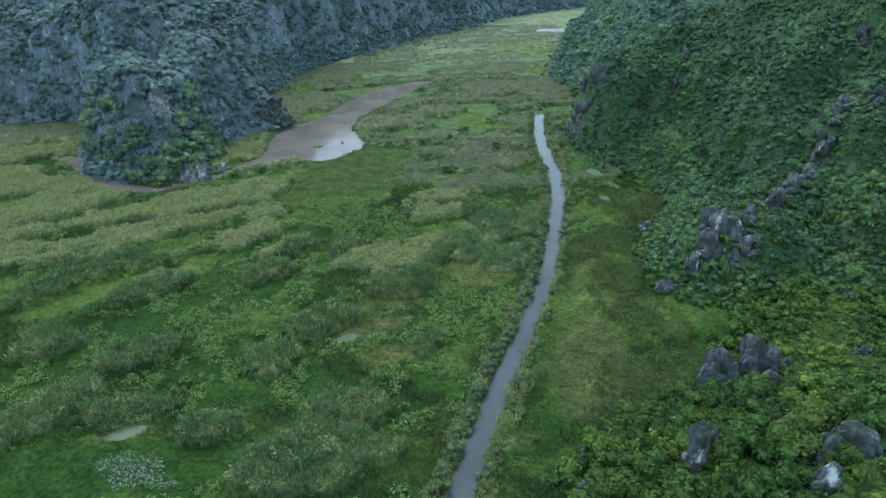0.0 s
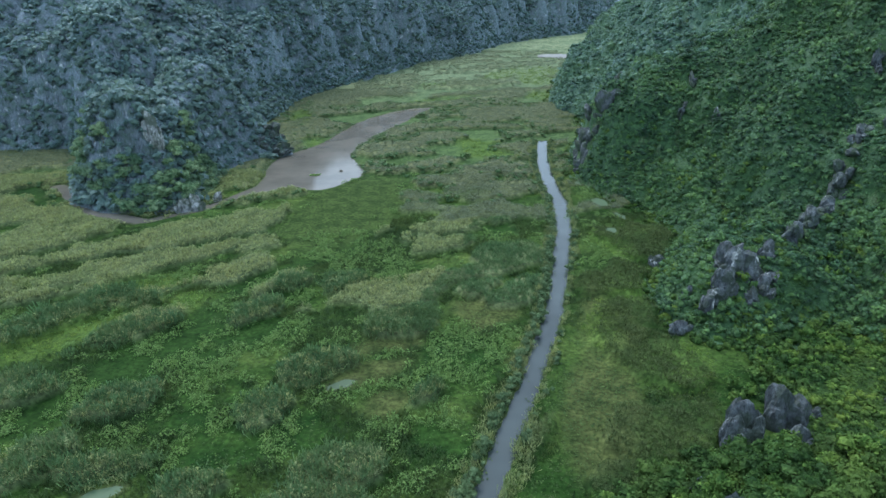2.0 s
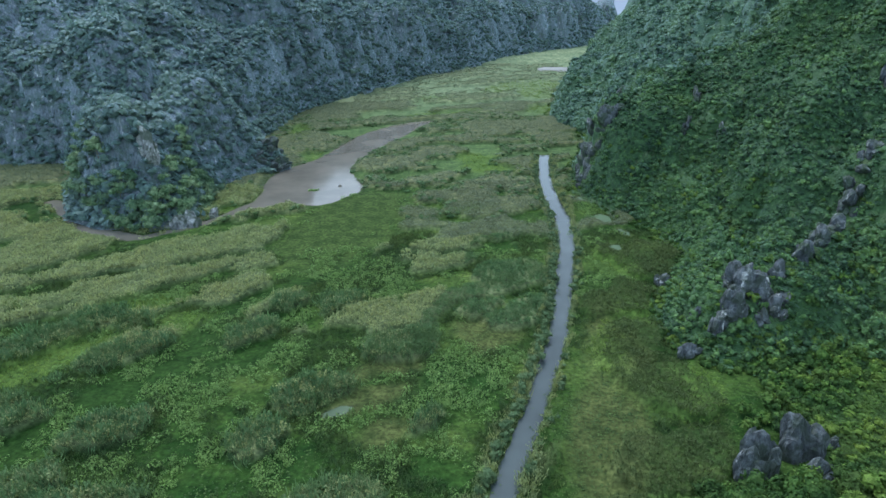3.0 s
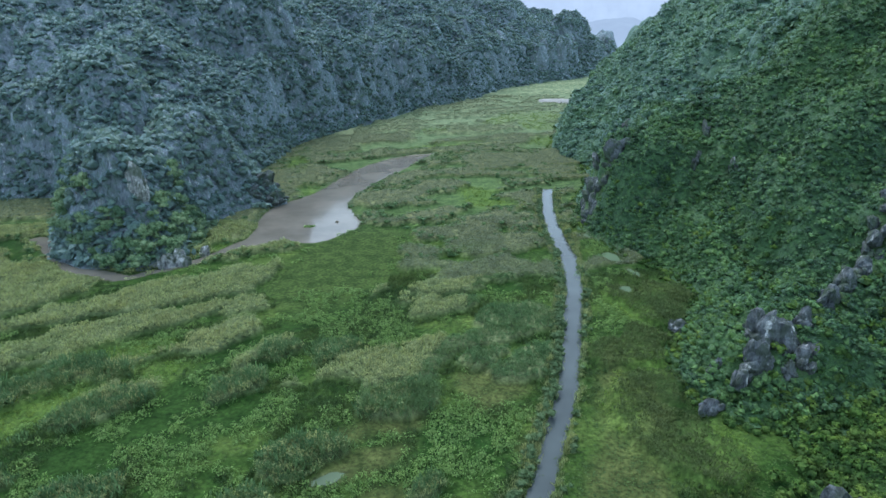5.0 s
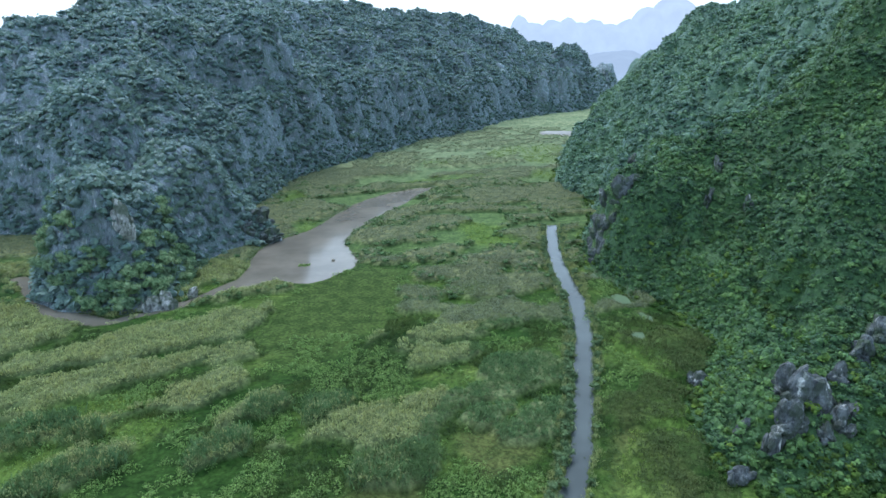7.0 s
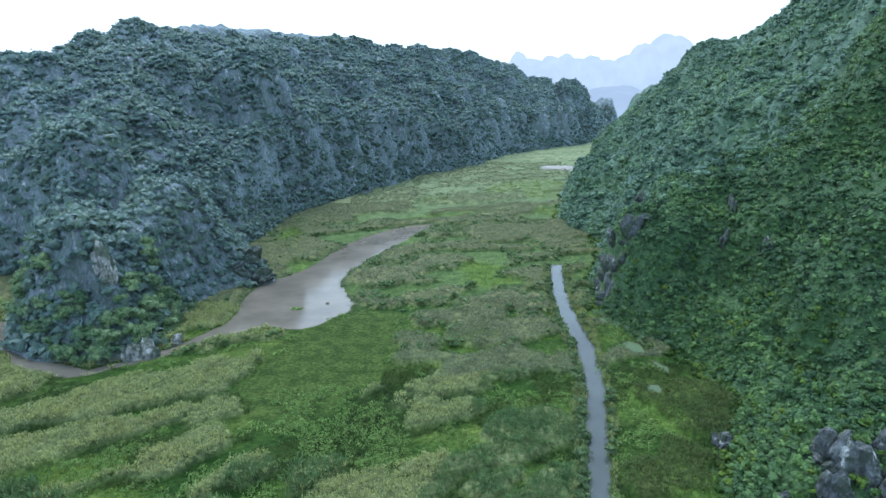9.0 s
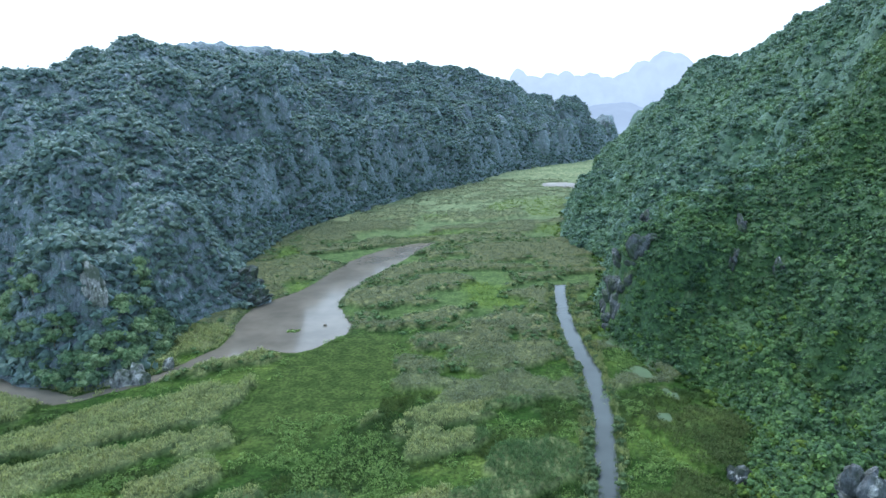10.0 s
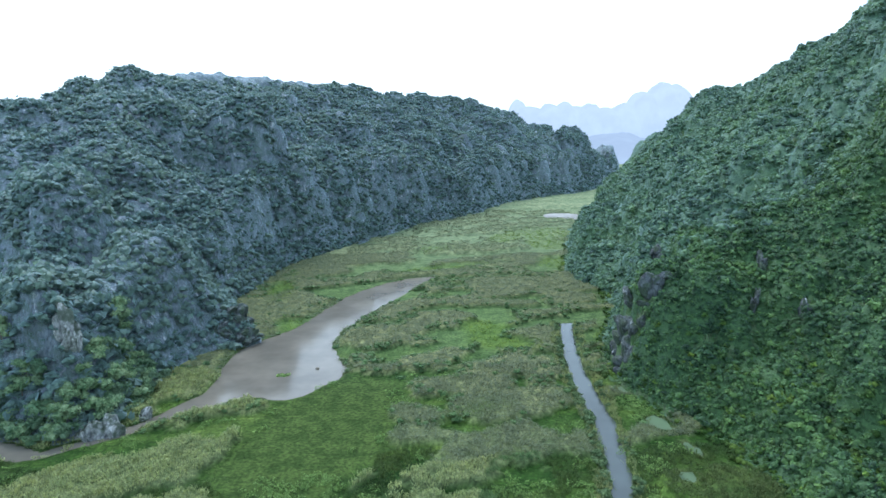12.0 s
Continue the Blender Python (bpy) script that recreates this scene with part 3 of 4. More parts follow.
GY = np.concatenate([steps(-20, 470, 1.6, -1500, 471)[:-1], steps(472, 1100, 5.0, 471, 4700)[1:]])
GY = np.unique(np.round(GY, 3))


def sheet_height(x, y):
    return marsh_height(x, y) + (1.9 + 0.4 * fbm(x, y, 6, 3, 42)) * reed_cover(x, y) * smooth(1.5, 5, water_edge(x, y))


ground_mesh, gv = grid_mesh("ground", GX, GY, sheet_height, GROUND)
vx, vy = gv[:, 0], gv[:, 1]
# pale grows with distance up the valley: haze put into the ground colour
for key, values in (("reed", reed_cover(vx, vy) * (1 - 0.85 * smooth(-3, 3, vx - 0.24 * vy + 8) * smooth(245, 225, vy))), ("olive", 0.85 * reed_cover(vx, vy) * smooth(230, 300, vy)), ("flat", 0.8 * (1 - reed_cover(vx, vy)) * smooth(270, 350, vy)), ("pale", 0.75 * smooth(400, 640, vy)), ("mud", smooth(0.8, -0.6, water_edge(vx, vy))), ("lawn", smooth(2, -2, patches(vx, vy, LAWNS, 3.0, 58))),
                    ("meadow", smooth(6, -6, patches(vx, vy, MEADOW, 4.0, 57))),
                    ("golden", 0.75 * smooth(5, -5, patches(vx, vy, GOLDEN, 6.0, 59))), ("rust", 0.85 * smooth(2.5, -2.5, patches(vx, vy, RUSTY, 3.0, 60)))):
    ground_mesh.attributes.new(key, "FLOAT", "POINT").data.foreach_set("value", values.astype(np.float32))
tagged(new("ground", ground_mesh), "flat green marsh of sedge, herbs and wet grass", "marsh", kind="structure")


def water_sheet(name, edge, x0, x1, y0, y1, step, material, label, level=-0.22):
    me, _ = grid_mesh(name, np.arange(x0, x1, step), np.arange(y0, y1, step), lambda x, y: np.full(x.shape, level), material,
                      lambda x, y, z: edge(x, y) < 1.5)
    return tagged(new(name, me), label, "water", kind="structure")


water_sheet("water_lake", lambda x, y: np.minimum(lake_edge(x, y), inlet_edge(x, y)), -192, 10, 225, 465, 1.8, LAKE_WATER, "still silty grey-brown lake and backwater beside the cliff")
water_sheet("water_canal", canal_edge, -40, 66, -20, 362, 1.2, CANAL_WATER, "narrow grey boat canal cut through the reeds")
water_sheet("water_pools", pools_edge, -80, 90, 80, 300, 1.5, POOL_WATER, "shallow pools in the marsh", -0.22)
water_sheet("water_pond", pools_edge, 95, 160, 680, 752, 2.5, POND_WATER, "pale silty pond far up the valley", -0.22)

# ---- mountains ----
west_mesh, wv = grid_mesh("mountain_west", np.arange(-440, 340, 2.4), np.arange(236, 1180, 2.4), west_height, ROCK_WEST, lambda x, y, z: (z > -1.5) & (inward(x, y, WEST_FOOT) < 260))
# ledges and hollows in the walls
wn = np.stack([west_height(wv[:, 0] - 2, wv[:, 1]) - west_height(wv[:, 0] + 2, wv[:, 1]), west_height(wv[:, 0], wv[:, 1] - 2) - west_height(wv[:, 0], wv[:, 1] + 2)], 1)
wn /= np.linalg.norm(wn, axis=1)[:, None] + 2.0
wv[:, :2] += wn * (smooth(3, 14, wv[:, 2]) * (3.4 * fbm(0.6 * wv[:, 0] + wv[:, 2], 0.6 * wv[:, 1] - wv[:, 2], 11, 3, 68) + 1.6 * billow(wv[:, 0] + 0.5 * wv[:, 2], wv[:, 1], 6, 2, 69)))[:, None]
west_mesh.vertices.foreach_set("co", wv.astype(np.float32).ravel())
west_mesh.update()
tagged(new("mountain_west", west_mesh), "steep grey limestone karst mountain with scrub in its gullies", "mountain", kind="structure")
east_mesh, _ = grid_mesh("mountain_east", np.arange(16, 420, 4.0), np.arange(16, 860, 4.0), east_height, ROCK_EAST, lambda x, y, z: z > -1.5)
tagged(new("mountain_east", east_mesh), "limestone mountain slope wholly overgrown with green forest", "mountain", kind="structure")


def far_range(name, peaks, depth, top, foot, label, base=60):
    """A far chain of karst hills: steep-sided domes along a line."""
    xs, ys = np.arange(-900, 2600, 8.0), np.arange(depth - 300, depth + 301, 50.0)

    def high(x, y):
        z = np.full(x.shape, -5.0) + base * (1 + 0.3 * fbm(x, y, 120, 3, 61)) * np.exp(-((y - depth) / 160) ** 2)
        for px, pz, wide in peaks:
            r = np.hypot((x - px) / wide, (y - depth) / 200)
            z = np.maximum(z, pz * np.sqrt(np.maximum(1 - 0.75 * r * r, 0)) * smooth(1.25, 0.7, r) + 12 * fbm(x, y, 50, 4, 63) * smooth(1.2, 0.8, r))
        return z
    me, _ = grid_mesh(name, xs, ys, high, haze_glow_material(name, top, foot, 240))
    return tagged(new(name, me), label, "mountains", kind="structure")


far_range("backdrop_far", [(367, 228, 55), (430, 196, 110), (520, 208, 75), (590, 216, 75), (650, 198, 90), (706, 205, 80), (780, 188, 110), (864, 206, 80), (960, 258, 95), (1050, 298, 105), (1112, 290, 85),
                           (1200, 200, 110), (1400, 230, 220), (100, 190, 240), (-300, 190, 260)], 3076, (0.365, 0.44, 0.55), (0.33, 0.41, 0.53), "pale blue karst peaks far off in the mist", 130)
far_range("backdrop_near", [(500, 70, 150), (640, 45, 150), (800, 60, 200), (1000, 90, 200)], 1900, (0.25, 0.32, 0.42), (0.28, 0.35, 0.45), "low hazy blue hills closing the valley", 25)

# ---- woods ----
r1 = np.random.default_rng(11)
WEST_CROWNS = [bush_proto(np.random.default_rng(90 + k), 10, 0.4) for k in range(10)]
SLOPE_CROWNS = [bush_proto(np.random.default_rng(70 + k), 18, 0.3) for k in range(12)]
FAR_CROWNS = [crown_proto(r1, 1, 1, 24, 0.27) for _ in range(6)]
MID_CROWNS = [crown_proto(r1, 1, 2, 44, 0.2) for _ in range(8)]


def slope_of(h, x, y):
    return np.hypot(h(x + 1.5, y) - h(x - 1.5, y), h(x, y + 1.5) - h(x, y - 1.5)) / 3


def woods(name, h, box, step, size, protos, material, label, rule, seed, lift=0.0):
    rng = np.random.default_rng(seed)
    x, y = jittered(*box, step, rng)
    z = h(x, y)
    ok = (z > 0.3) & rule(x, y, z, rng)
    x, y, z = x[ok], y[ok], z[ok]
    r = rng.uniform(*size, len(x)) * (1 + 0.25 * fbm(x, y, 25, 2, seed))
    v, f, tone = scatter(protos, np.stack([x, y, z + 0.25 * r + lift], 1), r, rng)
    return tagged(new(name, mesh_of(name, v, f, material, True, tone)), label, "woods", kind="stuff")


def area_share(h, x, y, rng, low=0.0):
    """True as often as the slope is longer than its plan; low: the surplus of the steepest places."""
    return rng.uniform(low, low + 2.1, x.shape) < np.hypot(1, slope_of(h, x, y))


def normals_of(h, x, y, step):
    gx = (h(x + step, y) - h(x - step, y)) / (2 * step)
    gy = (h(x, y + step) - h(x, y - step)) / (2 * step)
    n = np.stack([-gx, -gy, np.ones_like(gx)], -1)
    return n / np.linalg.norm(n, axis=-1)[..., None]


def leaf_triangles(c, face, size, rng):
    """One leaf spray for each place c, turned about the direction face."""
    face = face / np.linalg.norm(face, axis=1)[:, None]
    a = np.cross(face, rng.normal(size=face.shape))
    a /= np.linalg.norm(a, axis=1)[:, None]
    b = np.cross(face, a)
    s = size[:, None]
    v = np.stack([c - a * s - b * s * 0.6, c + a * s - b * s * 0.6, c + b * s * 1.1], 1).reshape(-1, 3)
    return v, np.arange(len(v)).reshape(-1, 3)


def canopy(name, h, thick, box, cell, leaf_step, leaf_size, material, label, region, seed, under=0.1):
    """Closed scrub: a lumpy sheet that swells above the slope by thick(x, y), and a coat of leaf sprays on it.
    Where thick is negative the sheet dives under the rock."""
    rng = np.random.default_rng(seed)
    xs, ys = np.arange(box[0], box[1], cell), np.arange(box[2], box[3], cell)
    gx, gy = np.meshgrid(xs, ys)
    ok = region(gx, gy)
    t = thick(gx, gy)
    p = np.stack([gx, gy, h(gx, gy)], -1) + normals_of(h, gx, gy, cell) * t[..., None]
    nx = len(xs)
    a = (np.arange(len(ys) - 1)[:, None] * nx + np.arange(nx - 1)[None, :]).ravel()
    quads = np.stack([a, a + 1, a + nx + 1, a + nx], 1)
    good = (ok & (t > -1.2)).ravel()
    quads = quads[good[quads].all(1)]
    used, back = np.unique(quads, return_inverse=True)
    sheet_v, quads = p.reshape(-1, 3)[used], back.reshape(quads.shape)
    tris = np.concatenate([quads[:, [0, 1, 2]], quads[:, [0, 2, 3]]])
    x, y = jittered(*box, leaf_step / 1.35, rng)
    ok = region(x, y)
    x, y = x[ok], y[ok]
    t = thick(x, y)
    ok = t > 0
    x, y, t = x[ok], y[ok], t[ok]
    n = normals_of(h, x, y, cell)
    ok = rng.uniform(0, 0.5, len(x)) < 0.25 / n[:, 2]   # as many leaves on a steep face as on a flat one
    x, y, t, n = x[ok], y[ok], t[ok], n[ok]
    c = np.stack([x, y, h(x, y)], 1) + n * (t + rng.uniform(-0.1, 0.35, len(t)))[:, None]
    leaves = leaf_triangles(c, n + 0.9 * rng.normal(size=n.shape) + np.array([0, 0, 0.4]), rng.uniform(*leaf_size, len(x)), rng)
    v, f = joined([(sheet_v, tris), leaves])
    # under tones the sheet darker: the shade between crowns put into its colour
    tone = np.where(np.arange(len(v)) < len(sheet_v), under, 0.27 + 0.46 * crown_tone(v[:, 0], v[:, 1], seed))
    return tagged(new(name, mesh_of(name, v, f, material, True, tone)), label, "woods", kind="stuff")


def crown_tone(x, y, seed, size=4.6):
    """The shade of the crown that stands at each place: one value from 0 to 1 for each tree of the closed scrub."""
    wx, wy = x + 1.6 * fbm(x, y, 5, 2, seed + 3), y + 1.6 * fbm(x, y, 5, 2, seed + 4)
    i, j = np.floor(wx / size), np.floor(wy / size)
    best, tone = np.full(np.shape(x), 9.0), np.zeros(np.shape(x))
    for a in (-1, 0, 1):
        for b in (-1, 0, 1):
            px = i + a + 0.5 + 0.42 * lattice(i + a, j + b, seed)
            py = j + b + 0.5 + 0.42 * lattice(i + a, j + b, seed + 7)
            d = (wx / size - px) ** 2 + (wy / size - py) ** 2
            tone = np.where(d < best, 0.5 + 0.5 * lattice(i + a, j + b, seed + 13), tone)
            best = np.minimum(best, d)
    return tone


def lumps(x, y, big, seed):
    """Crowns of mixed size pressed together."""
    wx, wy = x + 0.3 * big * fbm(x, y, big, 2, seed + 3), y + 0.3 * big * fbm(x, y, big, 2, seed + 4)
    small = big * 0.45
    return 0.34 * big * towers(wx, wy, big, seed) + 0.32 * small * towers(wx, wy, small, seed + 1) + 0.22 * big * fbm(x, y, 4 * big, 2, seed + 2)


def west_green(x, y):
    """How thick the scrub grows: above 0 on heads, ledges and gullies, below on the barest walls."""
    s, z = slope_of(west_height, x, y), west_height(x, y)
    low = np.maximum(smooth(9, 3, z), 0.9 * smooth(34, 8, z) * smooth(420, 500, y) * smooth(0.0, 0.3, fbm(x, y, 60, 2, 70)))
    return 1.1 - 0.4 * np.minimum(s, 2.2) + 0.5 * fbm(x, y, 34, 2, 71) + 0.9 * fbm(x, y, 9, 2, 72) + 0.9 * low


# bare rocks: place, half width, half depth, height, turn
CRAGS = [(77, 160, 5.0, 3.0, 6.5, 20), (84, 165, 5.5, 3.5, 7.5, -15), (72.5, 157, 3.0, 2.2, 6, 40), (88, 160, 3.4, 2.4, 5, 70), (68, 164, 2.0, 1.6, 4.5, 10), (64, 152.5, 4.2, 1.8, 3.4, 25),
         (80, 170, 4, 2.6, 6, 30), (91, 168, 3, 2, 5, 0), (84, 158, 2.4, 2, 4, 50),
         (69.5, 192.5, 3, 2.2, 4.2, -20), (61, 110, 4.9, 3.4, 10.2, 15), (71.5, 114.5, 4.2, 3.2, 9.0, -25), (69.5, 104.5, 4.8, 2.4, 6.5, 20), (57.2, 109, 1.8, 1.6, 7, 60)]
CRAGS_LOW = [(42, 75.5, 2.6, 2.2, 8.5, 10), (39.5, 73.5, 1.6, 1.4, 4.5, 10), (62.5, 71.5, 4.2, 1.8, 4.6, -30), (58, 70, 2.4, 1.6, 4, 15), (55.5, 65.5, 2.4, 1.8, 4.6, 0), (36, 71, 1.8, 1.4, 4.5, 20),
             (24.5, 77, 2.2, 1.8, 4, 35), (27.2, 88.6, 1.0, 0.8, 2.4, 0), (43.4, 89.5, 1.3, 1.0, 4, 0), (100, 121, 2.6, 1.6, 3, 10), (80, 117, 1.6, 1.2, 2.6, 10)]
CRAGS_HIGH = [(105, 180.5, 5.2, 2.8, 5.0, 40), (112, 185, 4.4, 3, 4.6, 60), (119, 190, 6.2, 3.2, 5.0, 50), (127, 198, 6.0, 3.4, 4.6, 50), (134, 205, 5, 3, 3.6, 50), (141, 199, 5, 3, 4.5, 60), (111, 259, 3.4, 1.6, 4.5, 80), (108, 281, 4, 1.6, 4.5, 90),
              (66, 290, 6, 3.0, 6, 110), (67, 299, 6, 3.5, 6.5, 110), (72, 284, 5, 2.6, 6, 140), (84, 352, 5, 2.4, 4.6, 60), (94, 344, 4, 2.4, 4.4, 90), (150, 229, 5, 2, 5, 60), (101, 270, 4, 1.4, 4, 60)]
CRAGS_WEST = [(-103, 252, 5, 3, 7, 20), (-108, 249, 3, 2.4, 5, -10), (-97, 262, 2.5, 2, 3.5, 60), (-120, 264, 4, 3, 9, 30)]
CRAGS_TIP = [(-85, 332, 6, 3.5, 3.6, 40), (-91, 338, 6, 4.5, 6, 60), (-94, 327, 5, 3, 4, 20)]


def crag(x, y, half_w, half_d, tall, turn, seed, material):
    """A limestone crag: fractured blocks leaning together, fluted by the rain, sunk into the slope."""
    rng = np.random.default_rng(100 + seed)
    c, s = math.cos(radians(turn)), math.sin(radians(turn))
    low = float(land(np.array([x * 1.0]), np.array([y * 1.0]))[0])
    top = new("limestone_crag")
    top.empty_display_size = 0.1
    top.location = (x, y, low)
    for k in range(7):
        v, f = ICO[3]
        planes = rng.normal(size=(13, 3)) * np.array([1, 1, 0.6])
        planes /= np.linalg.norm(planes, axis=1)[:, None]
        v = v * np.minimum(1.25, (rng.uniform(0.72, 1.0, 13) / np.maximum(v @ planes.T, 0.05)).min(1))[:, None]
        ox, turn_k = 7.7 * k + 19.3 * seed, rng.uniform(0, 6.28)
        ang = np.arctan2(v[:, 1], v[:, 0])
        rough = 0.2 * fbm(v[:, 0] * 1.6 + ox + 0.9 * v[:, 2], v[:, 1] * 1.6 - 0.8 * v[:, 2], 1.0, 4, 80)
        flute = 0.13 * fbm(ang * 1.3 + ox, 0.35 * v[:, 2], 0.5, 2, 81, True) + 0.1 * fbm(v[:, 2] * 1.4 + ox, 0.3 * ang, 0.35, 2, 82, True)
        v = v * (1 + rough + flute)[:, None]
        out = 0.0 if k == 0 else rng.uniform(0.35, 0.72)
        way = 2 * np.pi * k / 6 + rng.uniform(-0.4, 0.4)
        wide = 0.66 if k == 0 else rng.uniform(0.38, 0.58)
        high = 1.0 if k == 0 else rng.uniform(0.3, 0.72)
        ct, st = math.cos(turn_k), math.sin(turn_k)
        bx, by = v[:, 0] * ct - v[:, 1] * st * 0.8, v[:, 0] * st + v[:, 1] * ct * 0.8
        bz = (v[:, 2] * 0.62 + 0.3) * tall * high
        lean = rng.normal(size=2) * 0.12
        px = (bx * wide + math.cos(way) * out + lean[0] * (v[:, 2] + 1)) * half_w
        py = (by * wide + math.sin(way) * out + lean[1] * (v[:, 2] + 1)) * half_d
        mx, my = math.cos(way) * out * half_w, math.sin(way) * out * half_d
        base = float(land(np.array([x + mx * c - my * s]), np.array([y + mx * s + my * c]))[0])
        part("rock_block", np.stack([px * c - py * s, px * s + py * c, bz + base - low], 1), f, material, top)
    return top


seed = 0
for spots, words in ((CRAGS, "grey fluted limestone crag standing out of the green scrub"), (CRAGS_LOW, "small dark grey limestone rock among young trees"),
                     (CRAGS_HIGH, "dark grey limestone cliff face on the forested slope"), (CRAGS_WEST, "pale limestone crag at the water's edge"), (CRAGS_TIP, "dark limestone tip of the promontory by the lake")):
    for spot in spots:
        seed += 1
        tagged(crag(*spot, seed, ROCK_DARK if spots in (CRAGS_HIGH, CRAGS_TIP) else ROCK_PALE if spots is CRAGS_WEST else ROCK_BARE), words, "rock", group="limestone crags")

# ---- trees ----
r3 = np.random.default_rng(15)


def clear_of_crags(x, y, room=0.6):
    ok = np.ones(np.shape(x), bool)
    for spot in CRAGS + CRAGS_LOW + CRAGS_HIGH + CRAGS_WEST + CRAGS_TIP:
        ok &= pool(x, y, spot[0], spot[1], spot[2] * 0.9, spot[3] * 0.9, spot[5]) > room * 0.3
    return ok


def trunk_arrays(rng, tall, thick):
    """A tapered trunk with three limbs."""
    parts = []
    runs = [((0, 0, -0.6), (0.1, 0.05, tall * 0.8), thick, thick * 0.5)]
    for k in range(3):
        a = 2.1 * k + rng.uniform(0, 1)
        runs.append(((0.05, 0.02, tall * 0.45), (math.cos(a) * tall * 0.3, math.sin(a) * tall * 0.3, tall * 0.95), thick * 0.5, thick * 0.2))
    for a, b, ra, rb in runs:
        ang = np.arange(6) * np.pi / 3
        ring = np.stack([np.cos(ang), np.sin(ang), 0 * ang], 1)
        v = np.concatenate([np.array(a) + ring * ra, np.array(b) + ring * rb])
        f = np.array([[i, (i + 1) % 6, 6 + (i + 1) % 6, 6 + i] for i in range(6)])
        parts.append((v, f))
    return joined(parts)


def tree_model(name, rng, material, words, category, tall=0.9, lobes=7, cards=520, squash=0.8, level=1):
    """A tree whose crown is about 1 m in radius."""
    top = new(name)
    top.empty_display_size = 0.1
    tagged(top, words, category)
    part("trunk", *trunk_arrays(rng, tall, 0.07), BARK, top)
    v, f = crown_proto(rng, lobes, level, cards, 0.1, squash, 0.2)
    part("crown", v + np.array([0, 0, tall]), f, material, top, tone=np.full(len(v), rng.uniform(0.1, 0.85)))
    return top


def plant_all(models, spots, radii, rng, group):
    """Set the models out on the spots: the models themselves first, then copies."""
    for k, (x, y, r) in enumerate(zip(*spots, radii)):
        z = float(land(np.array([x]), np.array([y]))[0])
        m = pose(x, y, z, 0, 0, rng.uniform(0, 360)) @ Matrix.Diagonal((r, r, r * rng.uniform(0.85, 1.2), 1))
        if k < len(models):
            models[k].matrix_basis = m
            models[k]["group"] = group
        else:
            copy_thing(models[k % len(models)], Matrix.Identity(4)).matrix_basis = m


def pick_spots(box, step, rule, most, rng):
    x, y = jittered(*box, step, rng)
    ok = rule(x, y) & clear_of_crags(x, y)
    x, y = x[ok], y[ok]
    keep = rng.permutation(len(x))[:most]
    return x[keep], y[keep]


knoll_models = [tree_model("tree", r3, LEAF_KNOLL, "young bright green tree on the rocky knoll", "tree") for _ in range(9)]
kx, ky = pick_spots((22, 100, 64, 128), 3.2, lambda x, y: (east_height(x, y) > 0.8) & (x < 0.75 * y + 10) & (pool(x, y, 63, 103.5, 11, 6.5, 10) > 0), 260, r3)
plant_all(knoll_models, (kx, ky), r3.uniform(1.6, 3.6, len(kx)), r3, "trees on the knoll")
shore_models = [tree_model("tree", r3, LEAF_SHORE, "round-crowned tree at the foot of the cliff", "tree") for _ in range(5)]
sx, sy = pick_spots((-182, -92, 242, 292), 4.0, lambda x, y: (inward(x, y, WEST_FOOT) > -2) & (inward(x, y, WEST_FOOT) < 12 + 5 * fbm(x, y, 14, 2, 93)) & (water_edge(x, y) > 0.8), 110, r3)
plant_all(shore_models, (sx, sy), r3.uniform(2.0, 3.8, len(sx)), r3, "trees at the cliff foot")

# shrubs along the canal's banks
shrub_models = [tree_model("shrub", r3, BANK, "low grey-green bushy shrub on the canal bank", "shrub", 0.5, 4, 190, 0.75, 1) for _ in range(5)]
bank = []
for (ax, ay), (bx, by) in zip(CANAL, CANAL[1:]):
    long = math.hypot(bx - ax, by - ay)
    nx, ny = -(by - ay) / long, (bx - ax) / long
    for k in range(int(long / 1.15)):
        for side, chance in ((1, 0.92), (-1, 0.22)):
            if r3.uniform() < chance and ay > 60:
                t, off = r3.uniform(), side * (CANAL_HALF + 0.6 * float(smooth(150, 250, ay)) + r3.uniform(0.7, 2.6))
                bank.append((ax + (bx - ax) * t + nx * off, ay + (by - ay) * t + ny * off))
bank = np.array(bank)[:280]
plant_all(shrub_models, (bank[:, 0], bank[:, 1]), r3.uniform(0.8, 1.75, len(bank)), r3, "shrubs on the canal banks")


def east_zone(x, y):
    """The wooded ground in the east: the slope, the knoll, the hollow between them and a fringe at the foot."""
    d = inward(x, y, EAST_FOOT) + 3 * fbm(x, y, 12, 2, 79)
    hollow = (x > 73 + 6 * fbm(x, y, 15, 2, 74)) & (y > 96) & (y < 172)
    return ((east_height(x, y) > 0.3) | hollow | (d > -4)) & (water_edge(x, y) > 1.0)


def east_cover(x, y):
    d = inward(x, y, EAST_FOOT)
    edge = 0.45 + 0.55 * smooth(-3, 12, np.maximum(d, east_height(x, y) * 2))
    t = edge * (0.15 + 0.16 * lumps(x, y, 6.5, 211)) + 0.12
    return np.where(clear_of_crags(x, y, 0.2), np.maximum(t, 0.15), -0.6)


def on_knoll(x, y):
    return y < 140 + 8 * fbm(x, y, 20, 2, 89)


def far_slope(x, y):
    return y > 328 + 24 * fbm(x, y, 26, 3, 83)


def crag_foot(x, y):
    """The low herbs in front of the crags behind the knoll."""
    return pool(x, y, 63, 103.5, 11, 6.5, 10) < 0


def dry_land(x, y):
    return np.maximum(land(x, y), 0.0)


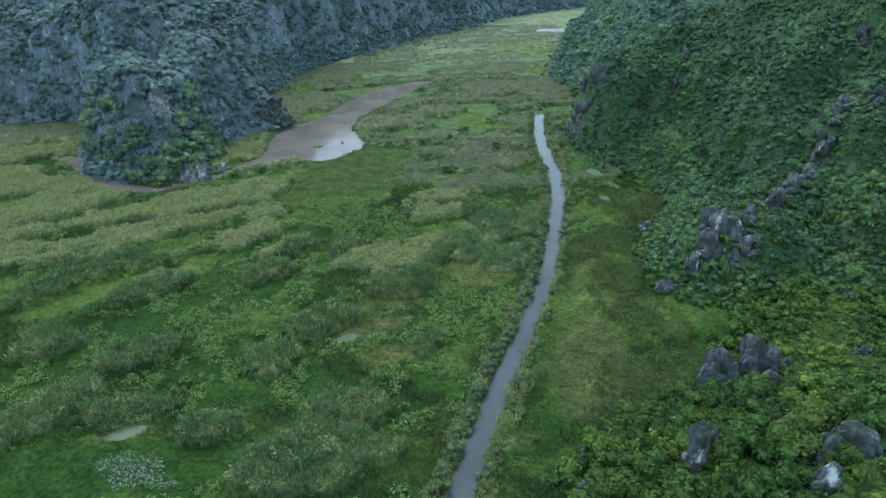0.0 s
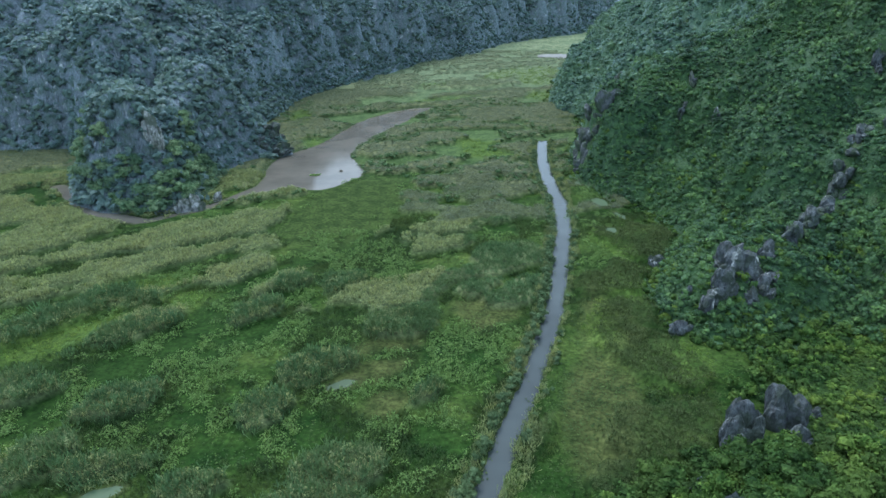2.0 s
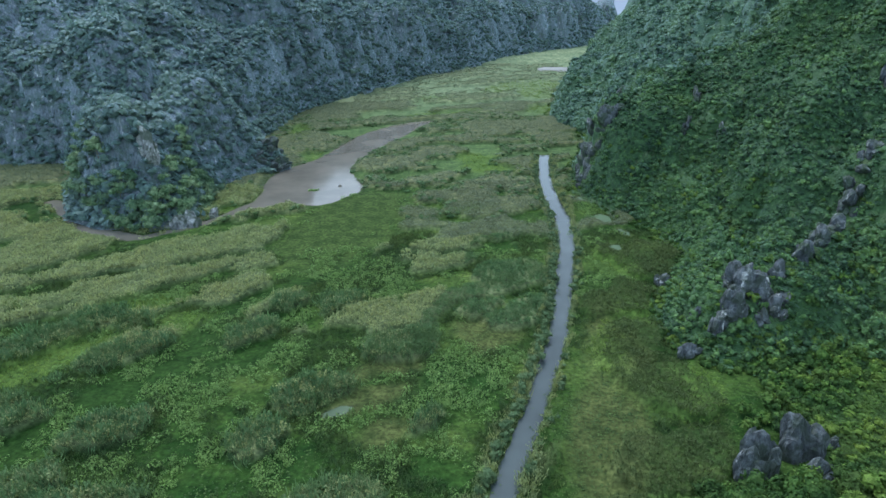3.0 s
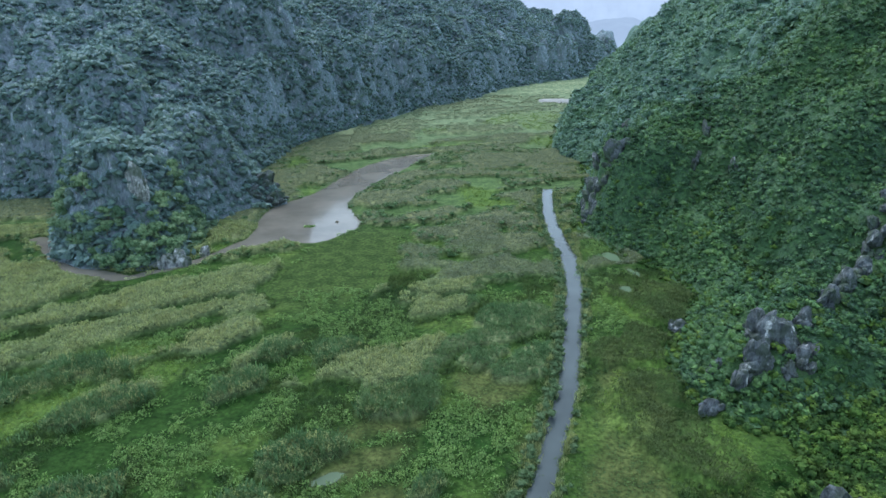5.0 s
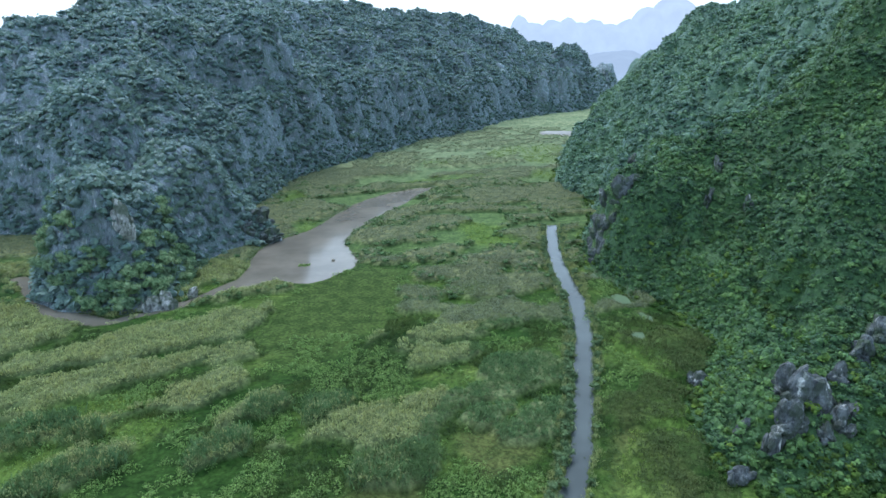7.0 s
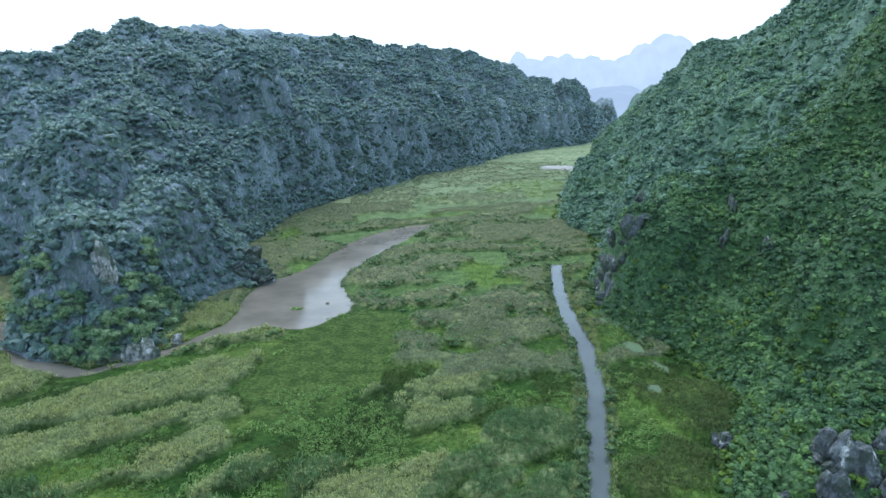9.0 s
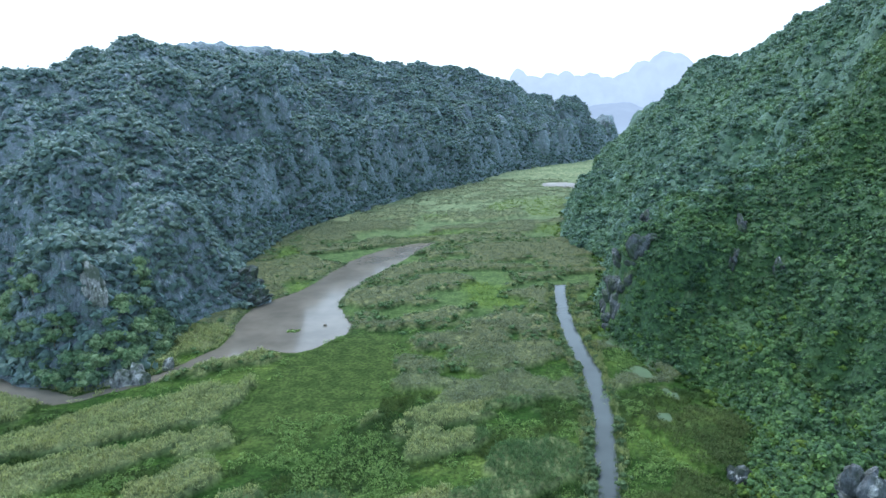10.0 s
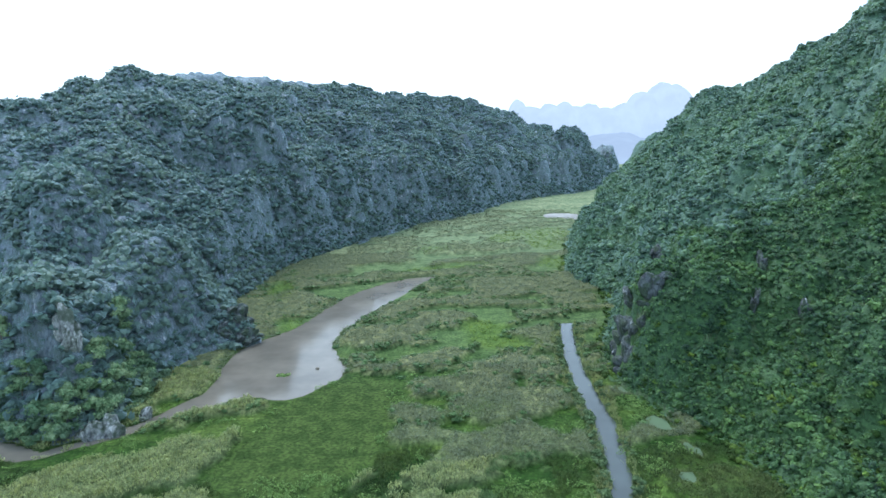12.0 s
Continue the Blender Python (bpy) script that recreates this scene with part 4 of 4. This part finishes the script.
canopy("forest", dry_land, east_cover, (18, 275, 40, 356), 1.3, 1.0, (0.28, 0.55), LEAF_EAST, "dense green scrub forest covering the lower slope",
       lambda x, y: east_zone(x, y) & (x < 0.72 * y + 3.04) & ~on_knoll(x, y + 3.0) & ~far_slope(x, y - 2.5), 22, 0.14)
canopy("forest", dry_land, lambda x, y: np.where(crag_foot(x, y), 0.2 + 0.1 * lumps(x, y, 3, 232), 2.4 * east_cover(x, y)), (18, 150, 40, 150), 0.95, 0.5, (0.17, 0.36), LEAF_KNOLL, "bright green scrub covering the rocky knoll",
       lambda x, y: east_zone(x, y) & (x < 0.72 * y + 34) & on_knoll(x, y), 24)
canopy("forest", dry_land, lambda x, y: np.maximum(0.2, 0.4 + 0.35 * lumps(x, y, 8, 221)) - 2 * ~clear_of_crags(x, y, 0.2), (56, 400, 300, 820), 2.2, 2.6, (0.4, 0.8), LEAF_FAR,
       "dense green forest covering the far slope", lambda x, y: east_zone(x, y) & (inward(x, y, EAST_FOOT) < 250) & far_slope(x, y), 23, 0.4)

# taller crowns that stand out of the scrub
BIG_CROWNS = [crown_proto(r1, 3, 1, 66, 0.15) for _ in range(10)]


def stand_out(x, y, z, rng):
    return (rng.uniform(0, 1, x.shape) < 0.7 + 0.4 * fbm(x, y, 40, 2, 85)) & clear_of_crags(x, y) & (x < 0.72 * y + 34)


def dry_ground(x, y):
    return np.maximum(land(x, y), 0.35)


def all_over(x, y, z, rng):
    return (inward(x, y, EAST_FOOT) > 0) & clear_of_crags(x, y) & (x < 0.72 * y + 34) & (rng.uniform(0, 1, x.shape) < 1.05 + 0.5 * fbm(x, y, 9, 2, 98)) & area_share(east_height, x, y, rng)


woods("scrub", east_height, (58, 285, 140, 345), 1.5, (0.8, 1.75), SLOPE_CROWNS, LEAF_EAST, "closed green scrub of small crowns on the slope", all_over, 46, 0.7)
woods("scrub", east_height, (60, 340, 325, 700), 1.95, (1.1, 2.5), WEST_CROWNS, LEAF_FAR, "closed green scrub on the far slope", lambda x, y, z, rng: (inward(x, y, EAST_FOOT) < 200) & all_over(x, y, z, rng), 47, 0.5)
woods("scrub", east_height, (58, 200, 140, 345), 1.2, (0.6, 1.4), SLOPE_CROWNS, LEAF_EAST, "green scrub clinging to the steep foot of the slope",
      lambda x, y, z, rng: (inward(x, y, EAST_FOOT) > 0) & clear_of_crags(x, y) & area_share(east_height, x, y, rng, 1.7), 52, 0.5)
woods("scrub", dry_ground, (60, 165, 92, 175), 1.75, (0.6, 1.35), SLOPE_CROWNS, LEAF_KNOLL, "bright green scrub filling the hollow behind the knoll",
      lambda x, y, z, rng: (x > 73 + 6 * fbm(x, y, 15, 2, 74)) & (inward(x, y, EAST_FOOT) < 6) & clear_of_crags(x, y) & (x < 0.72 * y + 34) & (rng.uniform(0, 1, x.shape) < 0.85), 48, 0.3)
woods("bushes", east_height, (58, 200, 140, 300), 2.6, (0.8, 1.6), SLOPE_CROWNS, LEAF_KNOLL, "bright green bushes low on the forested slope",
      lambda x, y, z, rng: (z < 26 + 10 * fbm(x, y, 20, 2, 100)) & (fbm(x, y, 10, 3, 101) > -0.05) & all_over(x, y, z, rng), 51, 1.1)
woods("treetops", east_height, (24, 300, 134, 300), 3.9, (1.3, 2.6), BIG_CROWNS, LEAF_EAST, "rounded treetops standing out of the scrub", stand_out, 26, 1.2)
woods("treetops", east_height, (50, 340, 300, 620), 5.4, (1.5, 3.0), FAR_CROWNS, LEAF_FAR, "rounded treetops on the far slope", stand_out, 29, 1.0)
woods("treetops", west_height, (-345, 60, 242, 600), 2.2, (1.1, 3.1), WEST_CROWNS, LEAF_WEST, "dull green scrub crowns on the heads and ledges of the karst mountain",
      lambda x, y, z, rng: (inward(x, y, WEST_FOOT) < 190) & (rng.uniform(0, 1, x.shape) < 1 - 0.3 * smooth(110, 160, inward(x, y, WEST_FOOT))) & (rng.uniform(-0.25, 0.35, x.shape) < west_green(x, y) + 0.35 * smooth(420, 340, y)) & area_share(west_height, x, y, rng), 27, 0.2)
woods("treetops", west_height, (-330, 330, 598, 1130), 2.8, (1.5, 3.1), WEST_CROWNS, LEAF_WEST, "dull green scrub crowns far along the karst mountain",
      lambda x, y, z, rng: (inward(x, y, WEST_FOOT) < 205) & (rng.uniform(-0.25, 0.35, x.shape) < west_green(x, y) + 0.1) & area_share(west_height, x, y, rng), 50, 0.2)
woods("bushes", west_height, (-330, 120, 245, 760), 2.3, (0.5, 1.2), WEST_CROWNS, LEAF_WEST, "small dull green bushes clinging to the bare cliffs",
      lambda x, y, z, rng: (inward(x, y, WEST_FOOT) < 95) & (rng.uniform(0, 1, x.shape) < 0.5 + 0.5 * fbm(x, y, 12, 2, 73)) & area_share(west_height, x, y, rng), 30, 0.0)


woods("treetops", dry_ground, (30, 165, 48, 150), 4.0, (1.5, 2.9), BIG_CROWNS, LEAF_KNOLL, "bright green bushes on the knoll and in the hollow behind it",
      lambda x, y, z, rng: (z > 0.3) & ((x > 66) | (y < 100)) & ~crag_foot(x, y) & (x < 0.72 * y + 34) & clear_of_crags(x, y) & (fbm(x, y, 18, 2, 87) > -0.2), 28, 0.5)


def fringe_rule(x, y, z, rng):
    d = inward(x, y, EAST_FOOT) + 3 * fbm(x, y, 12, 2, 79)
    return (d > -5) & (d < 2) & (x < 130) & (water_edge(x, y) > 1.5) & clear_of_crags(x, y)


woods("scrub", dry_ground, (50, 130, 100, 560), 2.4, (0.7, 1.3), MID_CROWNS, LEAF_KNOLL, "bright green bushes along the foot of the slope", fringe_rule, 25)

# ---- reeds, tufts and herbs ----


def tuft_proto(rng, blades, lean, width):
    """A sheaf of leaning leaves, each broad towards its drooping tip."""
    vs = []
    for _ in range(blades):
        a, b = rng.uniform(0, 2 * np.pi), rng.uniform(0.3, lean)
        d, s = np.array([np.cos(a), np.sin(a), 0]), np.array([-np.sin(a), np.cos(a), 0])
        o = np.array([*(rng.normal(size=2) * 0.4), 0])
        top = o + d * b + np.array([0, 0, rng.uniform(0.6, 1.1)])
        vs.append([o - d * 0.1, top - s * width, top + s * width])
    v = np.array(vs).reshape(-1, 3)
    return v, np.arange(len(v)).reshape(-1, 3)


r2 = np.random.default_rng(12)
TUFTS = [joined([tuft_proto(r2, 8, 0.8, 0.12), (lambda c: (c[0] * np.array([0.8, 0.8, 0.35]) + np.array([0, 0, 0.7]), c[1]))(leaf_cards(9, 0.2, r2, 1, 0.3, 0.8, 0.6))]) for _ in range(8)]
MOUNDS = [crown_proto(r2, 1, 1, 26, 0.22, 0.65) for _ in range(8)]
FEATHERS = [joined([tuft_proto(r2, 16, 0.75, 0.075), tuft_proto(r2, 8, 0.35, 0.06)]) for _ in range(10)]
TUSSOCKS = [joined([(v * 0.55 + o, f) for o in r2.normal(size=(3, 3)) * np.array([0.5, 0.5, 0.1]) + np.array([0, 0, 0.3]) for v, f in [leaf_cards(16, 0.24, r2, 0.75, 0.25, 0.5, 0.4)]]) for _ in range(10)]
BLADES = [tuft_proto(r2, 11, 0.7, 0.11) for _ in range(10)]
SPRIGS = [(v * np.array([1.6, 1.6, 0.5]), f) for v, f in (leaf_cards(8, 0.2, r2, 0.5, 0.5, 0.6, 0.6) for _ in range(8))]


def marsh_plants(name, protos, box, step, size, material, label, category, rule, seed, flat, lift=-0.1, uneven=0.0):
    rng = np.random.default_rng(seed)
    x, y = jittered(*box, step, rng)
    ok = rule(x, y, rng) & (np.maximum(west_height(x, y), east_height(x, y)) < 0.3) & (water_edge(x, y) > 0.3)
    x, y = x[ok], y[ok]
    r = rng.uniform(*size, len(x)) * (1 + uneven * fbm(x, y, 4.5, 2, 88))
    v, f, tone = scatter(protos, np.stack([x, y, sheet_height(x, y) + lift], 1), r, rng, flat)
    return tagged(new(name, mesh_of(name, v, f, material, True, 0.5 + 0.4 * (tone - 0.5))), label, category, kind="stuff")


def dry_side(x, y):
    """The drier ground east of the canal and close along it, where the reeds are half dry."""
    return (x > 0.24 * y - 8) & (y < 235) & (canal_edge(x, y) > 0)


def green_side(x, y):
    """The lush beds west of the canal."""
    return (x > 0.24 * y - 42 + 10 * fbm(x, y, 24, 2, 97)) & (x <= 0.24 * y - 8) & (y > 140) & ~olive_side(x, y)


def olive_side(x, y):
    return (x > -35 + 10 * fbm(x, y, 30, 2, 90)) & (y > 226 + 16 * fbm(x, y, 25, 2, 91))


marsh_plants("reed_bed", TUFTS, (-215, 60, 66, 300), 1.02, (0.75, 1.2), REED, "tall grey-green reed beds standing in the marsh", "reeds", lambda x, y, g: (bed_edge(x, y) < 0) & ~dry_side(x, y) & ~olive_side(x, y) & ~green_side(x, y), 31, (0.8, 1.4), uneven=0.5)
marsh_plants("reed_bed", TUFTS, (0, 90, 66, 236), 1.0, (0.6, 1.05), DRY_REED, "olive-brown half-dry reeds beside the canal", "reeds", lambda x, y, g: (bed_edge(x, y) < 0) & dry_side(x, y), 37, (0.7, 1.2), uneven=0.5)
marsh_plants("reed_bed", FEATHERS, (-20, 60, 138, 250), 1.1, (0.7, 1.2), SEDGE, "green sedge and reed beds along the canal", "reeds", lambda x, y, g: (bed_edge(x, y) < 0) & ~dry_side(x, y) & green_side(x, y), 45, (0.7, 1.1), uneven=0.5)
marsh_plants("reed_bed", TUFTS, (-50, 75, 180, 300), 1.1, (0.75, 1.25), OLIVE_REED, "olive reed beds between the meadow and the canal", "reeds", lambda x, y, g: (bed_edge(x, y) < 0) & ~dry_side(x, y) & olive_side(x, y), 40, (0.5, 0.8), uneven=0.4)
marsh_plants("reed_bed", TUFTS, (-240, 90, 300, 520), 1.7, (1.1, 1.8), OLIVE_REED, "wide olive reed beds in the far marsh", "reeds", lambda x, y, g: bed_edge(x, y) < 0, 32, (0.3, 0.55))


marsh_plants("reed_bed", FEATHERS, (-130, 10, 70, 200), 1.25, (1.0, 1.9), SEDGE, "feathery olive-green reeds of the near beds", "reeds",
             lambda x, y, g: (patches(x, y, BEDS_NEAR, 2.6, 51) < 0.4) & (g.uniform(0, 1, x.shape) < 0.9), 36, (0.8, 1.3), 0.0, 0.5)


marsh_plants("reed_bed", TUFTS, (-70, 150, 520, 760), 3.0, (1.5, 2.4), OLIVE_REED, "olive reed beds far up the valley", "reeds", lambda x, y, g: bed_edge(x, y) < 1.5, 39, (0.4, 0.6))
# clumps added to draw the dark, shaded rims of the far reed beds
marsh_plants("marsh_shrubs", MOUNDS, (-190, 70, 180, 470), 2.6, (0.9, 1.7), SEDGE, "dark bushy clumps standing in for the shaded edges of the far reed beds", "shrubs",
             lambda x, y, g: (np.abs(bed_edge(x, y) + 0.4) < 0.7) & (y > 250) & (g.uniform(0, 1, x.shape) < 0.7), 38, (0.7, 1.1), 0.2)


marsh_plants("reed_fringe", FEATHERS, (-16, 66, 58, 356), 1.0, (0.7, 1.3), REED, "grey-green reeds lining the canal banks", "reeds",
             lambda x, y, g: (canal_edge(x, y) > 0.4) & (canal_edge(x, y) < np.where(x < 0.24 * y - 8, 3.6, 2.0) + 1.5 * fbm(x, y, 8, 2, 92)) & (g.uniform(0, 1, x.shape) < 0.75), 41, (0.8, 1.3), uneven=0.5)


def tuft_rule(x, y, g):
    n = fbm(x, y, 7, 3, 75) + 0.5 * fbm(x, y, 30, 2, 76)
    zone = pool(x, y, -35, 165, 60, 55, 0)
    inner = patches(x, y, [(-38, 260, 17, 30, -14)], 5.0, 84)
    return (n > -0.1 + 0.3 * smooth(-10, 15, zone)) & (pool(x, y, -66, 88, 30, 9, 6) > 0) & (bed_edge(x, y) > 1.0) & (inner > 0) & (patches(x, y, RUSTY, 2.5, 99) > -0.5) & (x < 0.24 * y - 16 + 30 * smooth(150, 200, y))


marsh_plants("grass_tuft", TUSSOCKS, (-150, 85, 70, 300), 1.5, (0.6, 1.6), TUFT, "pale green rounded grass tufts scattered over the wet lawn", "grass", tuft_rule, 33, (0.8, 1.3))
marsh_plants("low_herbs", SPRIGS, (-150, 75, 66, 260), 1.25, (0.5, 0.9), HERB, "low green herbs between the reed beds", "herbs",
             lambda x, y, g: (bed_edge(x, y) > 0.4) & (patches(x, y, LAWNS + MEADOW, 2.5, 86) > -1) & (fbm(x, y, 11, 3, 77) > -0.05), 34, (0.5, 0.9))
marsh_plants("wet_grass", SPRIGS, (-4, 80, 60, 240), 1.05, (0.45, 0.85), HERB, "olive-green wet grass east of the canal", "grass",
             lambda x, y, g: (x > 0.24 * y - 10) & (bed_edge(x, y) > 0.2) & (g.uniform(0, 1, x.shape) < 0.8), 42, (0.6, 1.2))
marsh_plants("marsh_grass", BLADES, (-150, 85, 66, 240), 1.0, (0.6, 1.15), GRASS, "knee-high green grass covering the marsh between the reeds", "grass",
             lambda x, y, g: (bed_edge(x, y) > 0.2) & (patches(x, y, LAWNS + MEADOW + GOLDEN + RUSTY, 2.5, 94) > 0.5) & (fbm(x, y, 16, 3, 95) > -0.12) & (x < 0.3 * y + 24), 43, (0.5, 1.1), uneven=0.5)
marsh_plants("yellow_sedge", BLADES, (-150, 82, 66, 300), 1.15, (0.5, 0.9), LIME, "yellow-green patches of low sedge", "grass",
             lambda x, y, g: (patches(x, y, GOLDEN, 3.0, 96) < 0.5) & (bed_edge(x, y) > -0.5), 44, (0.4, 0.8), uneven=0.4)
marsh_plants("yellow_sedge", BLADES, (-120, 115, 300, 640), 2.2, (0.9, 1.6), LIME, "yellow-green patches of sedge in the far marsh", "grass",
             lambda x, y, g: (patches(x, y, GOLDEN, 3.0, 96) < 0.5) & (g.uniform(0, 1, x.shape) < 0.8), 49, (0.3, 0.6), uneven=0.4)
marsh_plants("water_flowers", [(v * np.array([0.9, 0.9, 0.2]), f) for v, f in (leaf_cards(5, 0.09, r2, 0.4, 0.5, 1.0, 0.4) for _ in range(6))], (-72, -50, 82, 93), 0.55, (0.6, 1.1), PETAL, "white water flowers floating on the dark pool", "flowers",
             lambda x, y, g: (pool(x, y, -60, 88, 8, 3.2, -15) + 3 * fbm(x, y, 3, 2, 78) < 0) & (g.uniform(0, 1, x.shape) < 0.6), 35, (0.4, 0.6), 0.05)

# ---- in the lake ----
islet_v, islet_f, _ = scatter(MOUNDS, np.array([[-61.5, 296.5, -0.1], [-59.6, 296.9, -0.1], [-63, 296.2, -0.1], [-60.6, 295.8, -0.1]]), np.array([1.5, 1.3, 1.1, 1.0]), r3, (0.5, 0.7))
tagged(new("grass_islet", mesh_of("grass_islet", islet_v, islet_f, TUFT, True)), "small tussock of green grass standing in the lake", "grass")
stump_v, stump_f, _ = scatter([ICO[2]], np.array([[-49.5, 302.5, -0.1]]), np.array([0.8]), r3, (0.7, 0.9))
tagged(new("stump", mesh_of("stump", stump_v, stump_f, BARK, True)), "dark stump just above the lake water", "stump")
